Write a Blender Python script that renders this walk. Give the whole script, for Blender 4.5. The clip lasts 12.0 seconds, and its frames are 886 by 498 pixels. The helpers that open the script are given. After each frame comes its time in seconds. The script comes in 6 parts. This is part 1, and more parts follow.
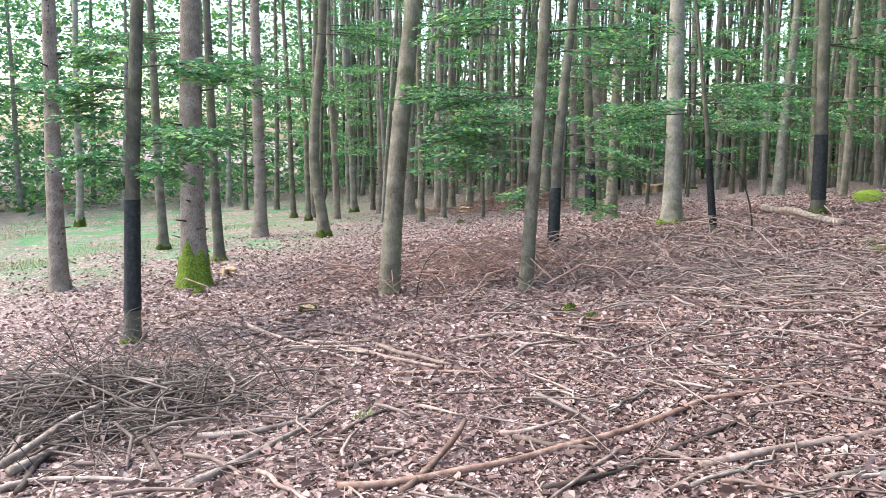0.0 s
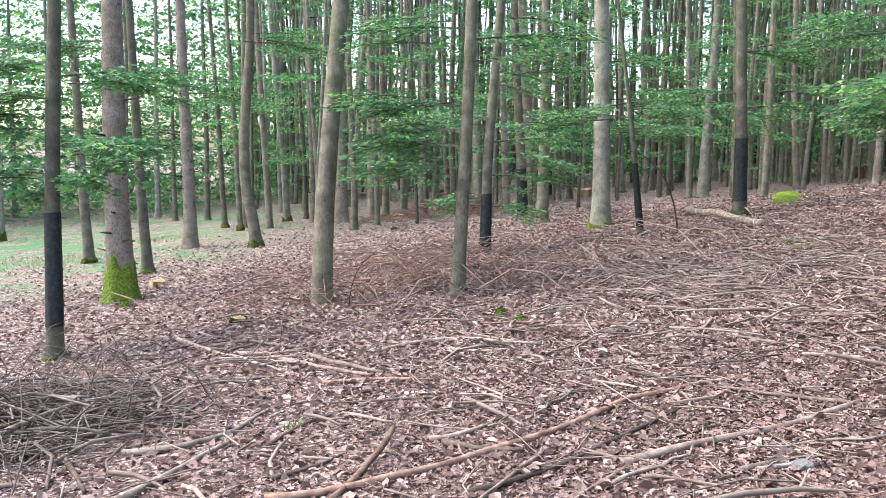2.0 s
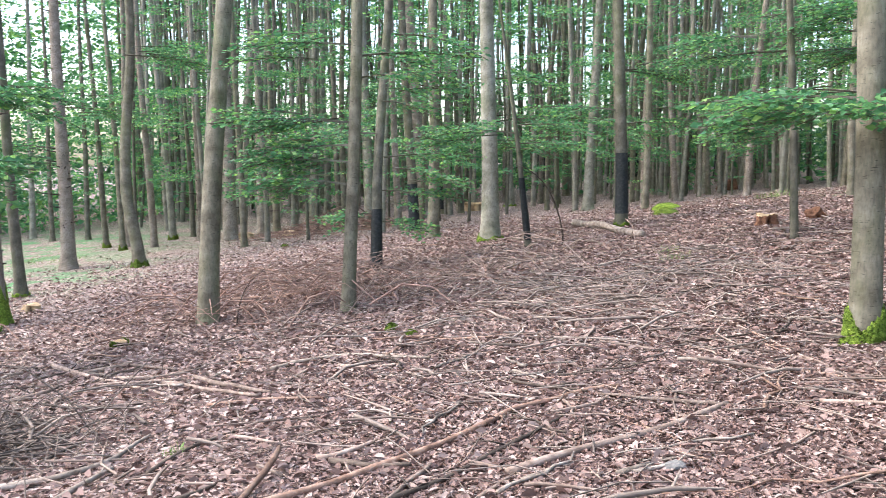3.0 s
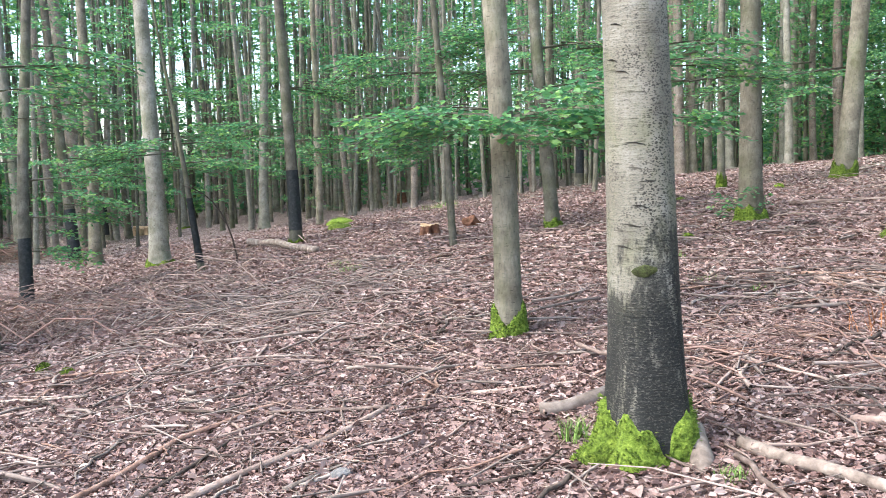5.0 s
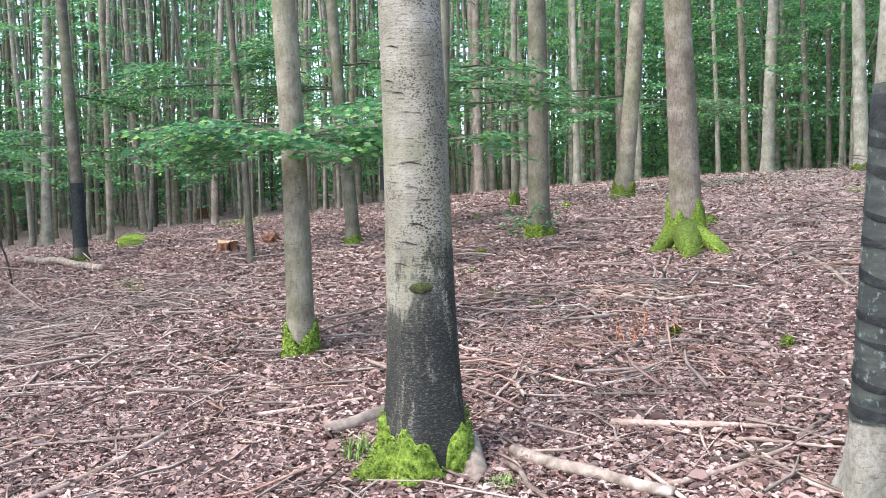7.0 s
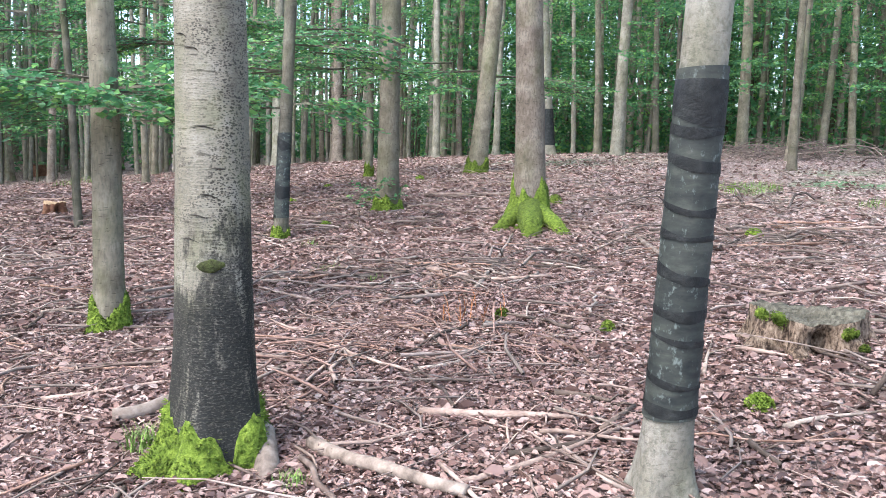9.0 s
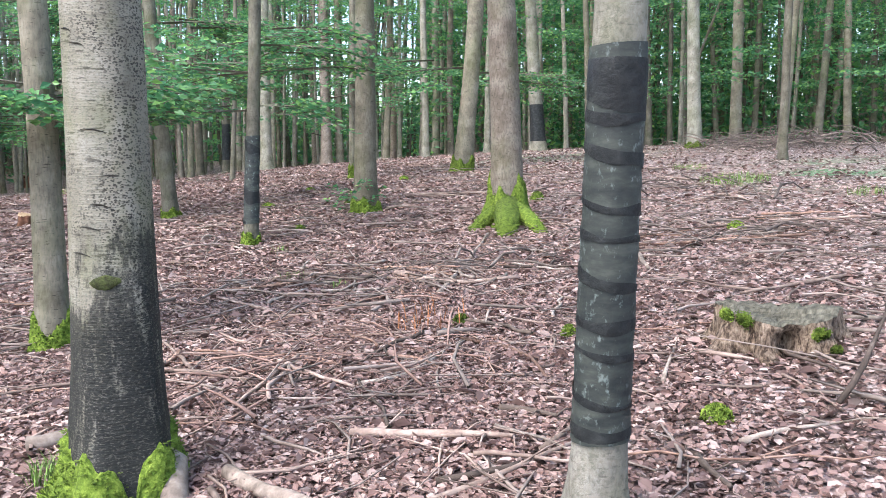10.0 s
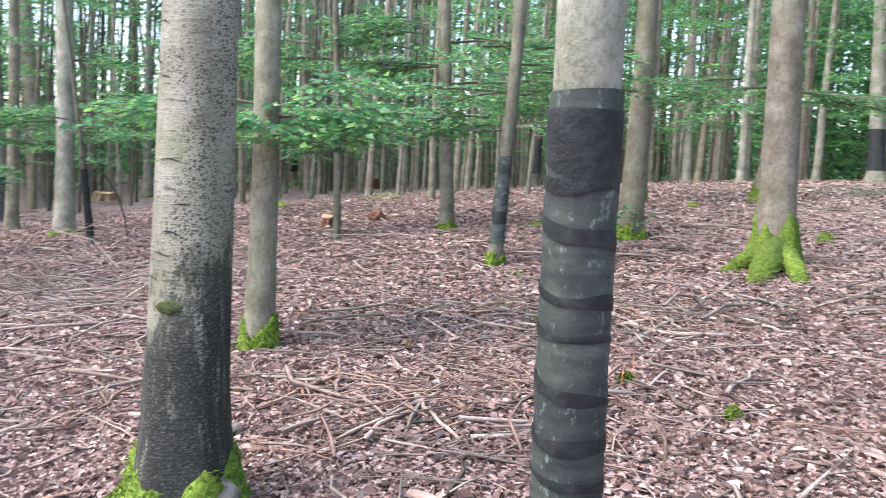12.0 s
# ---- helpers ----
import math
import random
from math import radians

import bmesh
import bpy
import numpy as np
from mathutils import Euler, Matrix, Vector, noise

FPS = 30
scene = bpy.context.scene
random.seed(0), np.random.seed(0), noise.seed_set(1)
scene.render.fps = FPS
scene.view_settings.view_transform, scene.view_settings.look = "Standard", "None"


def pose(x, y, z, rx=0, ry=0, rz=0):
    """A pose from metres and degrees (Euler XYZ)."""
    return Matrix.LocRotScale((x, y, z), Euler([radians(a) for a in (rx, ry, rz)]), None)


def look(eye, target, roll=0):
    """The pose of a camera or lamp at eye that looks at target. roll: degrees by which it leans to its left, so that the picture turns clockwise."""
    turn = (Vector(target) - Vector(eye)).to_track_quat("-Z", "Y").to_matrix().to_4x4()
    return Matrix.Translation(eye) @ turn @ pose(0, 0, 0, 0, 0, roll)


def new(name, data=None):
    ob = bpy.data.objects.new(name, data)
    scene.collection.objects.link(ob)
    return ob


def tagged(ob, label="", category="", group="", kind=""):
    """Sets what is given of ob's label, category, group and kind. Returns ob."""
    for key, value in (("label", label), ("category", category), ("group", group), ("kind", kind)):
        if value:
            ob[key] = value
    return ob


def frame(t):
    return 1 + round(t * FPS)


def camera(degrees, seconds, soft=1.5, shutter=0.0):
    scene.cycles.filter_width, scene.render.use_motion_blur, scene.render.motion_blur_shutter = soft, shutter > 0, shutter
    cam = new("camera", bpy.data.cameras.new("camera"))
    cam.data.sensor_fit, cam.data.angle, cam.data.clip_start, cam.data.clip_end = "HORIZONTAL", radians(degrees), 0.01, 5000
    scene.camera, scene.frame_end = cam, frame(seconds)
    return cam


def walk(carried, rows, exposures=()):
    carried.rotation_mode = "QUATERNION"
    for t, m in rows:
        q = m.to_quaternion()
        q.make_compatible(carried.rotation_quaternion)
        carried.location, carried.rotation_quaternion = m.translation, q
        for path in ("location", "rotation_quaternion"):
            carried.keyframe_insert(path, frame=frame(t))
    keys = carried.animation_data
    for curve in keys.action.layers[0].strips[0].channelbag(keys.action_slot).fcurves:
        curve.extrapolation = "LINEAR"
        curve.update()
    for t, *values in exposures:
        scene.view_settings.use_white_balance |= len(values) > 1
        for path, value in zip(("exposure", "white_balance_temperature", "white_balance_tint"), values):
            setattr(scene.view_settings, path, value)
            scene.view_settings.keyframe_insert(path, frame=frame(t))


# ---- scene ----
cam = camera(55.44, 12.0, soft=0.75, shutter=0.15)
PATH = [
    (0, pose(-0.009, 0.027, 1.500, 82.34, -0.66, -2.61)),
    (0.5, pose(-0.003, 0.019, 1.491, 82.61, -0.55, -3.18)),
    (1, pose(0.026, 0.035, 1.494, 82.44, -0.23, -4.32)),
    (1.5, pose(0.053, -0.001, 1.498, 82.68, 0.16, -5.82)),
    (2, pose(0.066, -0.013, 1.504, 82.84, -0.06, -7.03)),
    (2.5, pose(0.089, -0.037, 1.502, 83.23, -0.20, -9.33)),
    (3, pose(0.134, -0.047, 1.512, 83.84, 0.20, -14.26)),
    (3.2, pose(0.148, -0.072, 1.519, 84.28, 0.51, -16.70)),
    (4.8, pose(0.286, -0.089, 1.495, 84.88, 1.58, -34.23)),
    (5, pose(0.295, -0.103, 1.495, 84.72, 1.60, -35.79)),
    (5.5, pose(0.341, -0.109, 1.491, 84.40, 1.52, -40.60)),
    (6, pose(0.357, -0.136, 1.494, 84.62, 1.42, -44.19)),
    (6.5, pose(0.379, -0.156, 1.492, 85.01, 0.83, -46.68)),
    (6.7, pose(0.390, -0.173, 1.495, 85.25, 0.92, -47.53)),
    (8.3, pose(0.581, -0.342, 1.508, 84.90, -1.37, -54.79)),
    (8.5, pose(0.622, -0.331, 1.505, 84.42, -1.45, -56.11)),
    (9, pose(0.857, -0.255, 1.517, 83.61, -1.85, -57.65)),
    (9.5, pose(1.097, -0.240, 1.527, 84.02, -1.39, -59.29)),
    (10, pose(1.367, -0.379, 1.513, 83.57, -0.18, -57.56)),
    (10.5, pose(1.629, -0.528, 1.556, 84.63, -0.79, -51.82)),
    (11, pose(1.967, -0.640, 1.573, 84.31, -1.25, -49.78)),
    (11.5, pose(2.229, -0.745, 1.639, 84.76, -0.43, -47.55)),
    (12, pose(2.487, -0.934, 1.679, 83.83, -2.91, -34.74)),
]
walk(cam, PATH, [(0, 2.06, 6480, 11), (2.5, 2.1, 6480, 10), (4.8, 2.15, 6300, 9), (9, 2.05, 6120, 11), (11.4, 2.1, 6120, 11), (12, 2.25, 6200, 11)])

# ---- light ----
world = bpy.data.worlds.new("overcast_sky")
scene.world = world
world.use_nodes = True
_nt = world.node_tree
_sky = _nt.nodes.new("ShaderNodeTexSky")
_sky.sky_type = "NISHITA"
_sky.sun_disc = False
_sky.sun_elevation, _sky.sun_rotation = radians(56), radians(-72)
_sky.air_density, _sky.dust_density, _sky.ozone_density = 1.0, 3.0, 1.0
_nt.links.new(_sky.outputs[0], _nt.nodes["Background"].inputs[0])
_nt.nodes["Background"].inputs[1].default_value = 0.15
_sun = new("sun", bpy.data.lights.new("sun", "SUN"))
_sun.data.energy, _sun.data.angle, _sun.data.color = 1.15, radians(40), (1.0, 0.985, 0.96)
_sun.matrix_world = look((-38, 12, 60), (0, 0, 0))


# ---- materials ----
def shader(name, rough=0.8, metal=0.0):
    m = bpy.data.materials.new(name)
    m.use_nodes = True
    nt = m.node_tree
    b = nt.nodes["Principled BSDF"]
    b.inputs["Roughness"].default_value = rough
    b.inputs["Metallic"].default_value = metal
    b.inputs["Specular IOR Level"].default_value = 0.25
    return m, nt, b


def coords(nt, scale=(1, 1, 1), kind="Object"):
    tc = nt.nodes.new("ShaderNodeTexCoord")
    mp = nt.nodes.new("ShaderNodeMapping")
    mp.inputs["Scale"].default_value = scale
    nt.links.new(tc.outputs[kind], mp.inputs[0])
    return mp.outputs[0]


def noise_tex(nt, vec, scale, detail=4, rough=0.6):
    n = nt.nodes.new("ShaderNodeTexNoise")
    n.inputs["Scale"].default_value, n.inputs["Detail"].default_value, n.inputs["Roughness"].default_value = scale, detail, rough
    nt.links.new(vec, n.inputs["Vector"])
    return n.outputs["Fac"]


def ramp(nt, fac, stops):
    r = nt.nodes.new("ShaderNodeValToRGB")
    e = r.color_ramp.elements
    while len(e) < len(stops):
        e.new(0.5)
    for el, (p, c) in zip(e, stops):
        el.position, el.color = p, (*c, 1)
    nt.links.new(fac, r.inputs[0])
    return r.outputs[0]


def mix(nt, fac, a, b, mode="MIX"):
    n = nt.nodes.new("ShaderNodeMix")
    n.data_type, n.blend_type = "RGBA", mode
    for s, v in ((n.inputs[0], fac), (n.inputs[6], a), (n.inputs[7], b)):
        if isinstance(v, (int, float)):
            s.default_value = v
        elif isinstance(v, tuple):
            s.default_value = (*v, 1)
        else:
            nt.links.new(v, s)
    return n.outputs[2]


def bump(nt, b, height, strength, distance):
    n = nt.nodes.new("ShaderNodeBump")
    n.inputs["Strength"].default_value, n.inputs["Distance"].default_value = strength, distance
    nt.links.new(height, n.inputs["Height"])
    nt.links.new(n.outputs[0], b.inputs["Normal"])


def bark(name, dark, mid, pale, streak=0.5, green=0.25, vertical=0.25, fissure=0.4):
    """Bark: mottled patches, small dark flecks, algae, and grain along or across the stem."""
    m, nt, b = shader(name, 0.85)
    v = coords(nt)
    rnd = nt.nodes.new("ShaderNodeObjectInfo").outputs["Random"]
    big = noise_tex(nt, v, 3.0, 5, 0.65)
    c = ramp(nt, big, [(0.3, dark), (0.5, mid), (0.72, pale)])
    grain = noise_tex(nt, coords(nt, (1, 1, vertical)), 42, 5, 0.7)
    c = mix(nt, ramp(nt, grain, [(0.36, (fissure,) * 3), (0.55, (0, 0, 0))]), c, tuple(x * 0.45 for x in dark))
    fleck = noise_tex(nt, coords(nt, (1, 1, 4.5)), 16, 3, 0.6)
    c = mix(nt, ramp(nt, fleck, [(0.62, (0, 0, 0)), (0.68, (streak,) * 3)]), c, tuple(x * 0.25 for x in dark))
    alg = noise_tex(nt, coords(nt, (1, 1, 0.5)), 2.0, 4, 0.6)
    c = mix(nt, ramp(nt, alg, [(0.45, (0, 0, 0)), (0.7, (green,) * 3)]), c, (0.10, 0.13, 0.035))
    hsv = nt.nodes.new("ShaderNodeHueSaturation")
    mr = nt.nodes.new("ShaderNodeMapRange")
    mr.inputs[3].default_value, mr.inputs[4].default_value = 0.75, 1.2
    nt.links.new(rnd, mr.inputs[0])
    nt.links.new(mr.outputs[0], hsv.inputs["Value"])
    nt.links.new(c, hsv.inputs["Color"])
    nt.links.new(hsv.outputs[0], b.inputs["Base Color"])
    bump(nt, b, grain, 0.5, 0.02)
    return m


BEECH = bark("beech_bark", (0.13, 0.12, 0.09), (0.245, 0.23, 0.18), (0.38, 0.36, 0.305), 0.8, 0.35)
PEEL = bark("peeling_beech_bark", (0.15, 0.14, 0.105), (0.25, 0.235, 0.19), (0.40, 0.38, 0.33), 0.4, 0.35, 0.8, 0.5)
BROWN = bark("brown_beech_bark", (0.085, 0.075, 0.053), (0.165, 0.146, 0.106), (0.27, 0.245, 0.19), 0.7, 0.4)
SPRUCE = bark("spruce_bark", (0.14, 0.112, 0.085), (0.25, 0.207, 0.165), (0.38, 0.33, 0.28), 0.4, 0.12, 0.5, 0.7)
DARK = bark("dark_young_bark", (0.06, 0.056, 0.042), (0.12, 0.11, 0.082), (0.2, 0.185, 0.145), 0.5, 0.4)
WARM = bark("warm_brown_bark", (0.08, 0.064, 0.047), (0.15, 0.124, 0.096), (0.235, 0.205, 0.165), 0.7, 0.3, 0.35, 0.5)
FAR_BARK = bark("far_bark", (0.14, 0.13, 0.10), (0.26, 0.235, 0.19), (0.40, 0.37, 0.31), 0.5, 0.3)


def stained_beech():
    """Old beech: rows of dark lenticels, branch scars and a black wet stain that ends in ragged streaks above the moss."""
    m, nt, b = shader("stained_beech_bark", 0.75)
    v = coords(nt)
    c = ramp(nt, noise_tex(nt, v, 3.5, 5, 0.65), [(0.3, (0.12, 0.112, 0.085)), (0.5, (0.205, 0.192, 0.15)), (0.75, (0.31, 0.297, 0.25))])
    cross = noise_tex(nt, coords(nt, (1, 1, 9)), 7, 4, 0.7)
    c = mix(nt, ramp(nt, cross, [(0.6, (0, 0, 0)), (0.65, (0.85,) * 3)]), c, (0.03, 0.028, 0.022))
    c = mix(nt, ramp(nt, noise_tex(nt, coords(nt, (1, 1, 0.3)), 5, 4, 0.7), [(0.4, (0, 0, 0)), (0.7, (0.45,) * 3)]), c, (0.16, 0.14, 0.10))
    # corky dots, gathered in drifts
    sep = nt.nodes.new("ShaderNodeSeparateXYZ")
    nt.links.new(v, sep.inputs[0])

    def math_node(op, a, bb):
        n = nt.nodes.new("ShaderNodeMath")
        n.operation = op
        for s, val in zip(n.inputs, (a, bb)):
            if isinstance(val, (int, float)):
                s.default_value = val
            else:
                nt.links.new(val, s)
        return n.outputs[0]
    # towards +x, -y the dots thicken and the stain climbs, so the bark is blacker
    side_bias = math_node("SUBTRACT", math_node("MULTIPLY", sep.outputs[0], 0.66), math_node("MULTIPLY", sep.outputs[1], 0.75))
    where = math_node("ADD", noise_tex(nt, coords(nt, (1, 1, 0.6)), 4.5, 4, 0.7), math_node("MULTIPLY", side_bias, 0.7))
    for size, low, high in ((40, 0.26, 0.36), (75, 0.3, 0.42)):
        vor = nt.nodes.new("ShaderNodeTexVoronoi")
        vor.inputs["Scale"].default_value = size
        nt.links.new(coords(nt, (1, 1, 1.5)), vor.inputs["Vector"])
        dot = ramp(nt, vor.outputs["Distance"], [(low, (0.92,) * 3), (high, (0, 0, 0))])
        c = mix(nt, mix(nt, 1.0, dot, ramp(nt, where, [(0.4, (0.3,) * 3), (0.56, (1, 1, 1))]), "MULTIPLY"), c, (0.028, 0.026, 0.02))
    white = noise_tex(nt, coords(nt, (1, 1, 2.6)), 55, 3, 0.7)
    c = mix(nt, ramp(nt, white, [(0.64, (0, 0, 0)), (0.74, (0.4,) * 3)]), c, (0.46, 0.45, 0.4))
    alg = noise_tex(nt, coords(nt, (1, 1, 0.5)), 4, 4, 0.6)
    c = mix(nt, ramp(nt, alg, [(0.5, (0, 0, 0)), (0.72, (0.5,) * 3)]), c, (0.12, 0.13, 0.05))
    rag = noise_tex(nt, coords(nt, (1, 1, 0.4)), 7, 8, 0.75)
    edge = math_node("ADD", sep.outputs[2], math_node("ADD", math_node("MULTIPLY", rag, -1.7), math_node("MULTIPLY", side_bias, -0.9)))
    stain = ramp(nt, math_node("MULTIPLY", math_node("ADD", edge, 0.66), 1.0), [(0.6, (0.95,) * 3), (0.85, (0.8,) * 3), (1.0, (0.0,) * 3)])
    washed = ramp(nt, noise_tex(nt, coords(nt, (1, 1, 0.1)), 11, 3, 0.6), [(0.57, (0, 0, 0)), (0.66, (1, 1, 1))])
    keep = mix(nt, washed, ramp(nt, white, [(0.54, (1, 1, 1)), (0.6, (0.72,) * 3)]), ramp(nt, white, [(0.42, (1, 1, 1)), (0.52, (0.2,) * 3)]))
    c = mix(nt, mix(nt, 1.0, stain, keep, "MULTIPLY"), c, (0.010, 0.011, 0.010))
    nt.links.new(c, b.inputs["Base Color"])
    bump(nt, b, cross, 0.4, 0.015)
    return m


STAINED = stained_beech()


def mottled(name, stops, scale, rough=0.9, vec=(1, 1, 1), bump_size=0.02, strength=0.6, per="Random"):
    m, nt, b = shader(name, rough)
    n = noise_tex(nt, coords(nt, vec), scale, 6, 0.65)
    c = ramp(nt, n, stops)
    src = nt.nodes.new("ShaderNodeNewGeometry").outputs["Random Per Island"] if per == "island" else nt.nodes.new("ShaderNodeObjectInfo").outputs["Random"]
    hsv = nt.nodes.new("ShaderNodeHueSaturation")
    mr = nt.nodes.new("ShaderNodeMapRange")
    mr.inputs[3].default_value, mr.inputs[4].default_value = 0.6, 1.35
    nt.links.new(src, mr.inputs[0])
    nt.links.new(mr.outputs[0], hsv.inputs["Value"])
    nt.links.new(c, hsv.inputs["Color"])
    nt.links.new(hsv.outputs[0], b.inputs["Base Color"])
    bump(nt, b, n, strength, bump_size)
    return m


MOSS = mottled("green_moss", [(0.3, (0.028, 0.045, 0.006)), (0.5, (0.10, 0.15, 0.018)), (0.72, (0.21, 0.275, 0.045))], 28, 1.0, bump_size=0.03, strength=1.0)
STICK = mottled("bare_stick", [(0.3, (0.10, 0.068, 0.054)), (0.5, (0.21, 0.153, 0.125)), (0.7, (0.35, 0.275, 0.23))], 9, 0.85, bump_size=0.01)
RED_STICK = mottled("peeled_red_stick", [(0.3, (0.09, 0.052, 0.038)), (0.5, (0.2, 0.122, 0.09)), (0.72, (0.32, 0.225, 0.175))], 11, 0.85, bump_size=0.01)
GREY_STICK = mottled("weathered_grey_stick", [(0.3, (0.10, 0.078, 0.062)), (0.5, (0.23, 0.187, 0.156)), (0.7, (0.39, 0.335, 0.29))], 9, 0.9, bump_size=0.01)
DARK_STICK = mottled("damp_dark_stick", [(0.3, (0.035, 0.026, 0.02)), (0.6, (0.10, 0.075, 0.06)), (0.8, (0.2, 0.16, 0.13))], 12, 0.85, bump_size=0.01)
PALE_LOG = mottled("barkless_pale_log", [(0.3, (0.075, 0.058, 0.046)), (0.5, (0.2, 0.16, 0.13)), (0.7, (0.34, 0.29, 0.245))], 10, 0.85, bump_size=0.015)
TWIG = mottled("twigs", [(0.3, (0.11, 0.077, 0.063)), (0.7, (0.34, 0.255, 0.21))], 3, 0.9, per="island")
TWIG_GREY = mottled("grey_twigs", [(0.3, (0.055, 0.042, 0.035)), (0.7, (0.25, 0.2, 0.17))], 3, 0.9, per="island")
TWIG_PALE = mottled("bleached_twigs", [(0.3, (0.13, 0.098, 0.08)), (0.7, (0.34, 0.275, 0.235))], 3, 0.9, per="island")
TWIG_RED = mottled("rusty_twigs", [(0.3, (0.12, 0.07, 0.055)), (0.7, (0.33, 0.215, 0.175))], 3, 0.9, per="island")
SCAR = mottled("dark_bark_scar", [(0.3, (0.02, 0.019, 0.015)), (0.7, (0.06, 0.055, 0.042))], 20, 0.9)
SCAR_MOSS = mottled("dark_mossy_knot", [(0.35, (0.02, 0.022, 0.01)), (0.65, (0.055, 0.065, 0.02))], 40, 0.95)
STUMP_WOOD = mottled("rotten_stump_wood", [(0.4, (0.04, 0.027, 0.019)), (0.5, (0.15, 0.108, 0.076)), (0.66, (0.28, 0.217, 0.16))], 34, 0.95, (1, 1, 0.5), 0.04, 1.0)
CUT_WOOD = mottled("cut_wood", [(0.3, (0.35, 0.23, 0.12)), (0.7, (0.6, 0.45, 0.29))], 12, 0.85)
STUMP_TOP = mottled("weathered_stump_top", [(0.35, (0.03, 0.028, 0.02)), (0.5, (0.07, 0.064, 0.046)), (0.7, (0.13, 0.12, 0.09))], 14, 0.9, (1, 3, 1))
RUST_WOOD = mottled("reddish_cut_wood", [(0.3, (0.09, 0.04, 0.025)), (0.7, (0.24, 0.12, 0.07))], 12, 0.9)
GRASS = mottled("grass_blades", [(0.3, (0.10, 0.17, 0.035)), (0.7, (0.22, 0.33, 0.09))], 2, 0.7, per="island")
FERN = mottled("dead_fern", [(0.3, (0.22, 0.08, 0.03)), (0.7, (0.42, 0.19, 0.09))], 5, 0.85, per="island")
STONE = mottled("grey_stone", [(0.3, (0.09, 0.085, 0.08)), (0.7, (0.24, 0.23, 0.22))], 14, 0.9)


def leaf_mat(name, colours, through_colour, amount):
    m, nt, b = shader(name, 0.38)
    b.inputs["Specular IOR Level"].default_value = 0.45 if amount > 0.3 else 0.2
    rnd = nt.nodes.new("ShaderNodeNewGeometry").outputs["Random Per Island"]
    c = ramp(nt, rnd, [(i / (len(colours) - 1), col) for i, col in enumerate(colours)])
    big = noise_tex(nt, coords(nt), 1.2, 2)
    c = mix(nt, ramp(nt, big, [(0.35, (0, 0, 0)), (0.65, (0.5,) * 3)]), c, through_colour, "MIX")
    nt.links.new(c, b.inputs["Base Color"])
    t = nt.nodes.new("ShaderNodeBsdfTranslucent")
    nt.links.new(c, t.inputs[0])
    mx = nt.nodes.new("ShaderNodeMixShader")
    mx.inputs[0].default_value = amount
    nt.links.new(b.outputs[0], mx.inputs[1])
    nt.links.new(t.outputs[0], mx.inputs[2])
    nt.links.new(mx.outputs[0], nt.nodes["Material Output"].inputs[0])
    return m


LEAF = leaf_mat("beech_leaves", [(0.036, 0.125, 0.053), (0.065, 0.195, 0.074), (0.115, 0.285, 0.096), (0.27, 0.46, 0.105)], (0.085, 0.24, 0.115), 0.5)
LITTER = leaf_mat("dry_leaves", [(0.045, 0.027, 0.022), (0.12, 0.073, 0.06), (0.2, 0.124, 0.104), (0.27, 0.18, 0.155), (0.35, 0.25, 0.218), (0.47, 0.375, 0.335)], (0.2, 0.13, 0.115), 0.1)


def wrap_mat():
    """Tarry paper wound in a spiral: black lap edges, faded green-grey face, pale scuffs."""
    m, nt, b = shader("tree_wrap", 0.6)
    v = coords(nt)
    c = ramp(nt, noise_tex(nt, coords(nt, (1, 1, 3)), 5, 5, 0.65), [(0.35, (0.018, 0.022, 0.022)), (0.55, (0.042, 0.048, 0.042)), (0.75, (0.085, 0.092, 0.075))])
    sc = noise_tex(nt, coords(nt, (1, 1, 0.7)), 26, 4, 0.7)
    c = mix(nt, ramp(nt, sc, [(0.57, (0, 0, 0)), (0.68, (0.6,) * 3)]), c, (0.2, 0.24, 0.22))
    nt.links.new(c, b.inputs["Base Color"])
    bump(nt, b, sc, 0.3, 0.01)
    return m


WRAP = wrap_mat()
WRAP_EDGE = mottled("black_wrap_lap", [(0.3, (0.008, 0.009, 0.010)), (0.5, (0.016, 0.018, 0.018)), (0.7, (0.034, 0.038, 0.036))], 14, 0.65)


